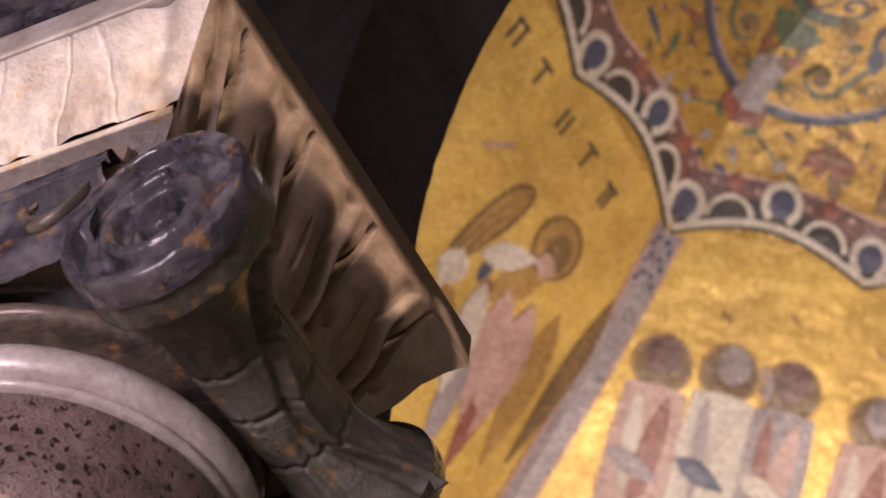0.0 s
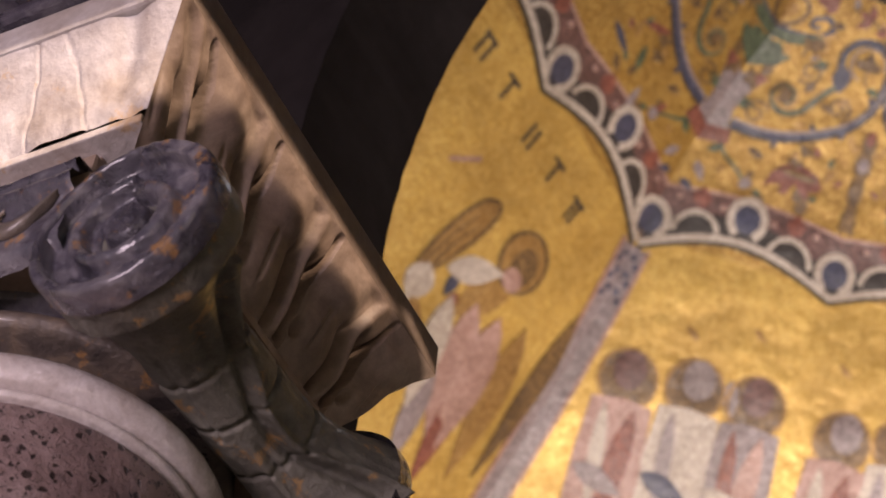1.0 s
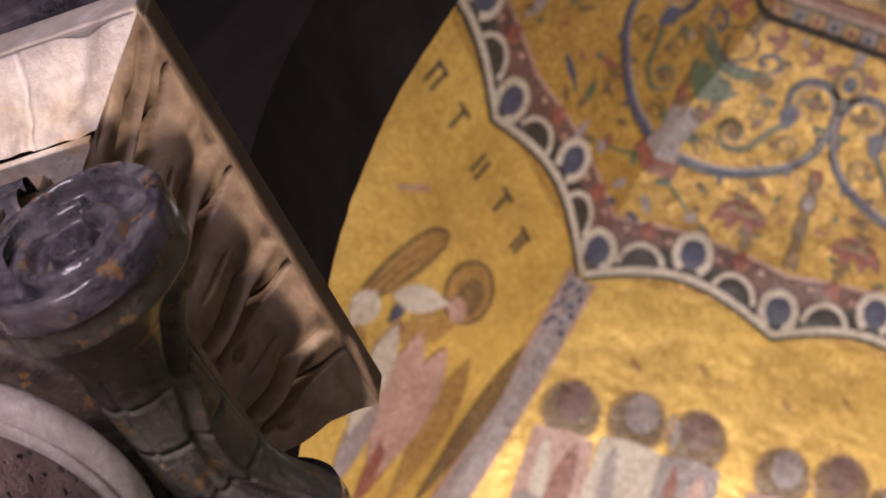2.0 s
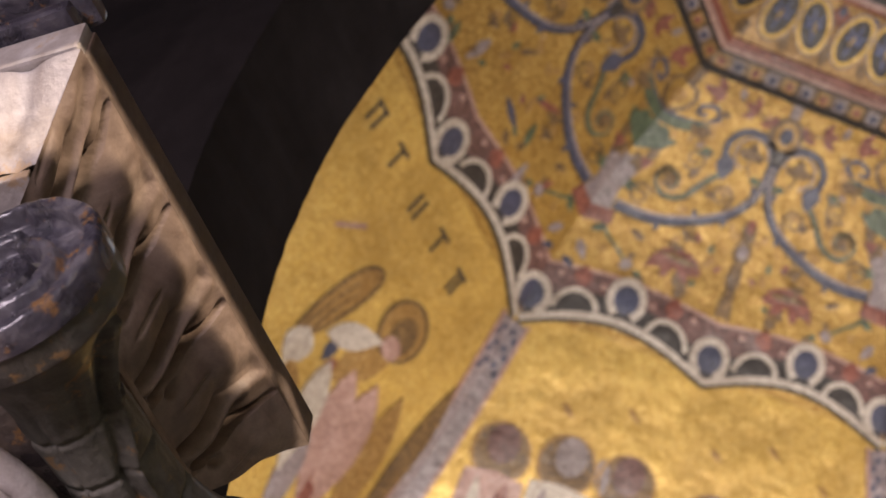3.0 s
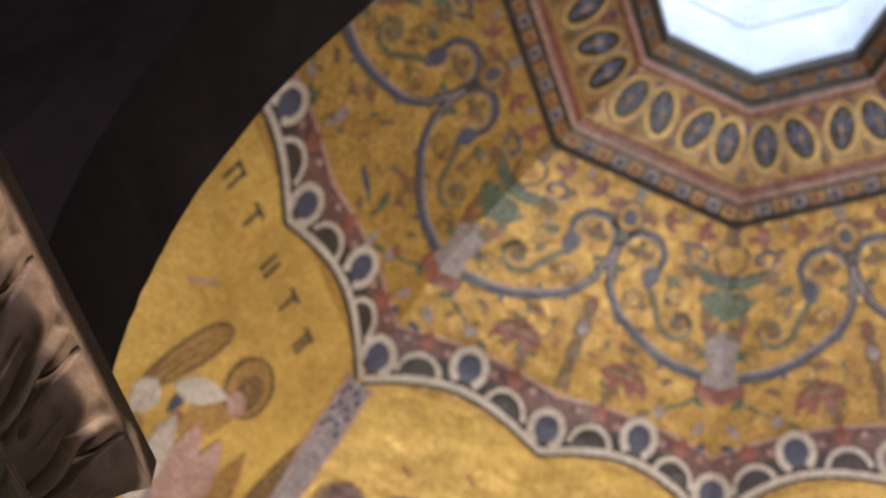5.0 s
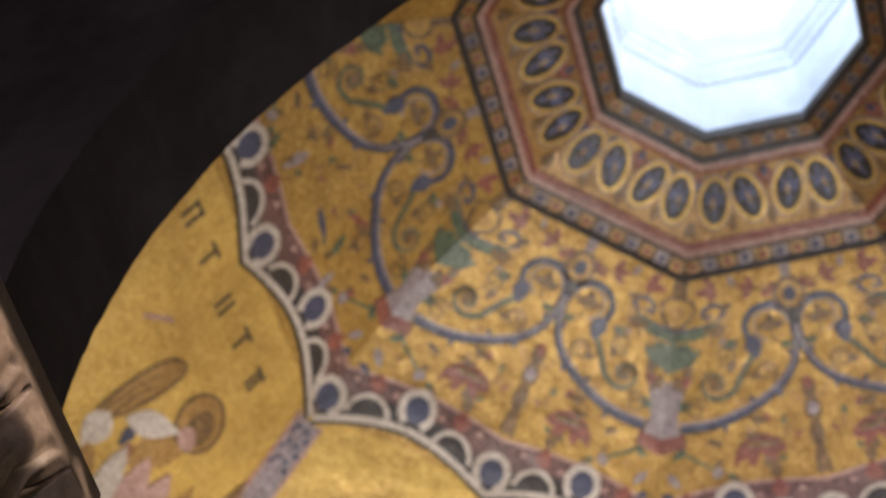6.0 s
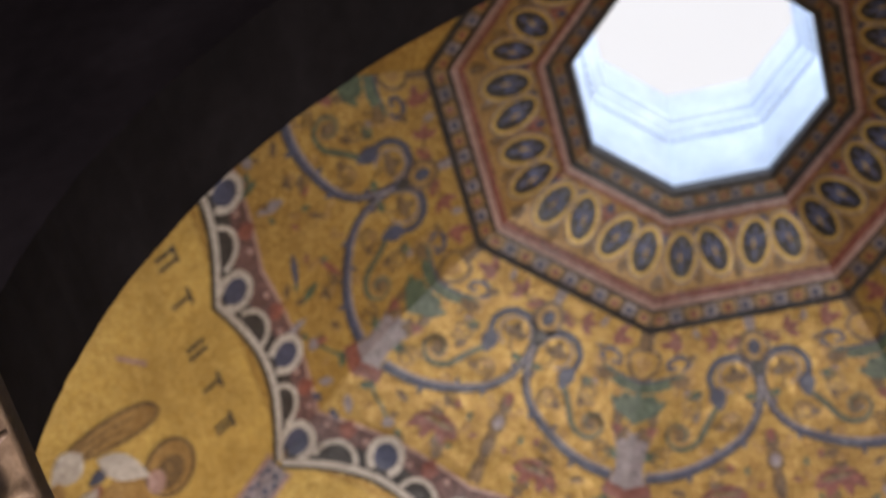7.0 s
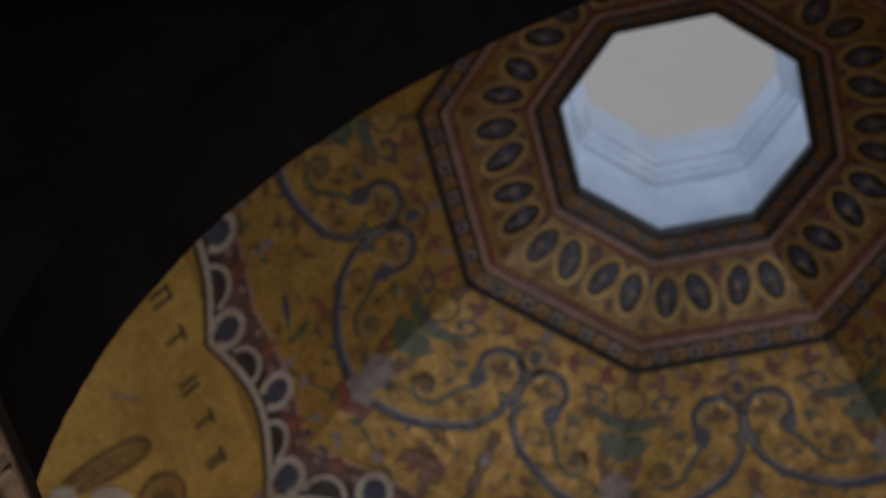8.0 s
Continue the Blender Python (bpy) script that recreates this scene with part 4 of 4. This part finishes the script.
part("capital_core", box((KX - 0.19, YF + 0.014, 2.955), (KX + 0.172, YB - 0.012, 3.066)), SHADEMARBLE, column, bevel=0.004)
under(column, "channel", front_channel(YF + 0.002, -1))
under(column, "channel", front_channel(YB - 0.002, 1))
# small curled leaves where the channel meets the scrolls
for sign in (1, -1):
    path = smooth_line([(0.085, 3.000), (0.094, 2.986), (0.108, 2.972), (0.128, 2.966), (0.146, 2.976), (0.150, 2.992), (0.141, 3.000)], 6)
    verts, faces = [], []
    k = 8
    for i, (o, z) in enumerate(path):
        t = i / (len(path) - 1)
        w = 0.003 + 0.0065 * math.sin(math.pi * min(1, t * 1.15)) ** 0.7
        for j in range(k):
            b = math.tau * j / k
            verts.append((KX + sign * (VX - o) + 0.4 * w * math.cos(b), YF - 0.001 + 0.8 * w * math.sin(b), z + w * math.cos(b)))
    for i in range(len(path) - 1):
        for j in range(k):
            q = (j + 1) % k
            faces.append((i * k + j, i * k + q, (i + 1) * k + q, (i + 1) * k + j))
    under(column, "curled_leaf", fixed(mesh_of("curled_leaf", verts, faces, OCHREMARBLE, True)), "small ochre-stained curled leaf")

# abacus: a moulding with a plain worn front and carved sides, set slightly askew
Z0, ZW, Z1, Z2 = 3.070, 3.102, 3.190, 3.235
SKEW = radians(2.0)


def askew(x, y, z):
    c, d = math.cos(SKEW), math.sin(SKEW)
    return (KX + c * x - d * y, KY + d * x + c * y, z)


def moulding(w):
    """Half the width of the moulding at height w (0 to 1)."""
    return 0.193 + 0.073 * (0.80 * w + 0.20 * w * w) + 0.004 * math.sin(math.tau * w)


def pulse(x, at, wide):
    return math.exp(-((x - at) / wide) ** 2)


def leaf_relief(u, w):
    """Depth of the leaf carving in millimetres: u runs through one leaf (0 to 1), w up the moulding."""
    # a broad tongue that rolls over towards the fillet
    g = (u - 0.30) / 0.36
    tongue = 9.0 * max(0.0, 1 - g * g) ** 0.7 * (0.6 + 0.4 * math.sin(math.pi * min(1.0, w * 1.05)) ** 0.5)
    # a narrow rib beside it, between two drilled clefts
    rib = 8.0 * pulse(u, 0.80 - 0.05 * w, 0.075) * eased(0.0, 0.10, w)
    cleft = -15.0 * pulse(u, 0.665 - 0.05 * w, 0.050) * eased(0.06, 0.16, w) * (1 - eased(0.56, 0.74, w))
    cleft -= 13.0 * pulse(u, 0.945 - 0.03 * w, 0.045) * eased(0.20, 0.28, w) * (1 - eased(0.66, 0.80, w))
    hook = -9.0 * (pulse(u, 0.97, 0.05) * pulse(w, 0.22, 0.045) + pulse(u, 0.05, 0.035) * pulse(w, 0.29, 0.06))
    # pocket and crack below the rolled lip that runs under the fillet
    pocket = -11.0 * pulse(u, 0.90, 0.075) * pulse(w, 0.70, 0.075)
    crack = -9.0 * pulse(u - 0.985 + 1.3 * (w - 0.86) ** 2, 0.0, 0.022) * eased(0.62, 0.72, w)
    lip = 6.5 * eased(0.60, 0.82, w) * (1 - 0.35 * pulse(u, 0.62, 0.10))
    vein = -2.0 * pulse(u, 0.22 + 0.14 * w, 0.03) * eased(0.15, 0.3, w) * (1 - eased(0.5, 0.66, w))
    return tongue * (1 - 0.6 * eased(0.66, 0.9, w)) + rib * (1 - 0.7 * eased(0.6, 0.85, w)) + cleft + hook + pocket + crack + lip + vein


def carved_face(normal, carved):
    """One face of the abacus: a grid along its length and up the moulding, mitred at the corners."""
    n, m = (620, 90) if carved else (420, 30)
    verts, faces = [], []
    for j in range(m + 1):
        w = j / m
        z = Z0 + (Z1 - Z0) * w if carved else ZW + (Z1 - ZW) * w
        o = moulding((z - Z0) / (Z1 - Z0))
        for i in range(n + 1):
            t = -1 + 2 * i / n
            along = t * o
            if carved:
                env = min(1.0, (1 - abs(t)) * 14) * eased(0.0, 0.07, w) * (1 - eased(0.95, 1.0, w))
                u = (t * 0.228 + 0.046 * w + 0.004 * noise.noise((t * 7, w * 3, 0.5))) / 0.110 + 0.145
                d = 0.0022 * (leaf_relief(u % 1.0, w) - 7.5) * env
                d += 0.0007 * noise.noise((along * 60, w * 9, 3.3)) * env
            else:
                d = 0.0022 * noise.noise((along * 9, w * 2, 1.5)) + 0.0012 * noise.noise((along * 40, w * 9, 4.5))
                for a0, sl in ((0.075, 0.03), (0.148, -0.012), (-0.02, 0.05)):
                    d -= 0.0014 * pulse(along, a0 + sl * w - 0.004 * noise.noise((w * 6, a0 * 50, 0.5)), 0.0018)
                # a shallow dressed groove beside the corner
                d -= 0.006 * pulse(along, 0.172 + 0.035 * w, 0.016) * eased(0.1, 0.5, w)
                chip = noise.noise((along * 14, 7.7, 0.3)) + 0.5 * noise.noise((along * 45, 3.7, 0.3))
                if w < 0.25 and chip > 0.05:
                    d -= 0.012 * (chip - 0.05) * (1 - w / 0.25)
            depth = o + d
            if normal == "front":
                verts.append(askew(along, -depth, z))
            elif normal == "back":
                verts.append(askew(-along, depth, z))
            elif normal == "right":
                verts.append(askew(depth, along, z))
            else:
                verts.append(askew(-depth, -along, z))
    for j in range(m):
        for i in range(n):
            a = j * (n + 1) + i
            faces.append((a, a + 1, a + n + 2, a + n + 1))
    return mesh_of("moulding", verts, faces, SHADEMARBLE if carved else WHITEMARBLE, True)


def turned_box(lo, hi):
    bm = box(lo, hi)
    for q in bm.verts:
        q.co = askew(*q.co)
    return bm


abacus = part("abacus", turned_box((-0.155, -0.186, 3.062), (0.150, 0.150, Z1)), SHADEMARBLE, column, "dusty marble abacus, coloured shade-brown", bevel=0.003)
under(abacus, "front_face", carved_face("front", False), "worn pale marble face without carving")
part("front_soffit", turned_box((-0.205, -0.2095, ZW - 0.010), (0.205, -0.15, ZW + 0.001)), WHITEMARBLE, abacus, bevel=0.002)
for side in ("right", "back", "left"):
    under(abacus, "leaf_carving", carved_face(side, True), "dusty leaf carving, coloured shade-brown")
for sign in (1, -1):
    part("bottom_bead", turned_box((sign * 0.189 - 0.008, -0.19, 3.0585), (sign * 0.189 + 0.008, 0.192, 3.0715)), SHADEMARBLE, abacus, "thin rounded edge", bevel=0.005)
HF = 0.266
part("fillet", turned_box((-HF, -HF + 0.01, Z1 - 0.001), (HF, HF, Z2)), SHADEEDGE, abacus, "narrow plain brown fillet", bevel=0.003)
part("front_fillet", turned_box((-HF + 0.003, -HF - 0.003, Z1 + 0.001), (HF - 0.003, -HF + 0.02, Z2 - 0.001)), WHITEMARBLE, abacus, "worn pale fillet", bevel=0.004)

# carved impost block above the abacus
impost = new("impost_block")
tagged(impost, "dark carved marble block resting on the column's abacus", "impost")
part("body", box((KX - 0.21, KY - 0.19, Z2), (KX + 0.135, 1.319, 3.36)), GREYMARBLE, impost, bevel=0.006)
for row in range(3):
    part("band", box((KX - 0.22 - 0.006 * row, KY - 0.236 - 0.008 * row, 3.250 + 0.058 * row), (KX + 0.222, KY - 0.185, 3.272 + 0.058 * row)), GREYMARBLE, impost, bevel=0.007)
bm = bmesh.new()
bmesh.ops.create_uvsphere(bm, u_segments=12, v_segments=8, radius=0.017)
bead_mesh = bpy.data.meshes.new("bead")
bm.to_mesh(bead_mesh)
bm.free()
bead_mesh.materials.append(GREYMARBLE)
bead_mesh.polygons.foreach_set("use_smooth", [True] * len(bead_mesh.polygons))
for row in range(2):
    for i in range(14):
        under(impost, "bead", bead_mesh, "", pose(KX - 0.17 + i * 0.028, KY - 0.212, 3.290 + 0.058 * row))
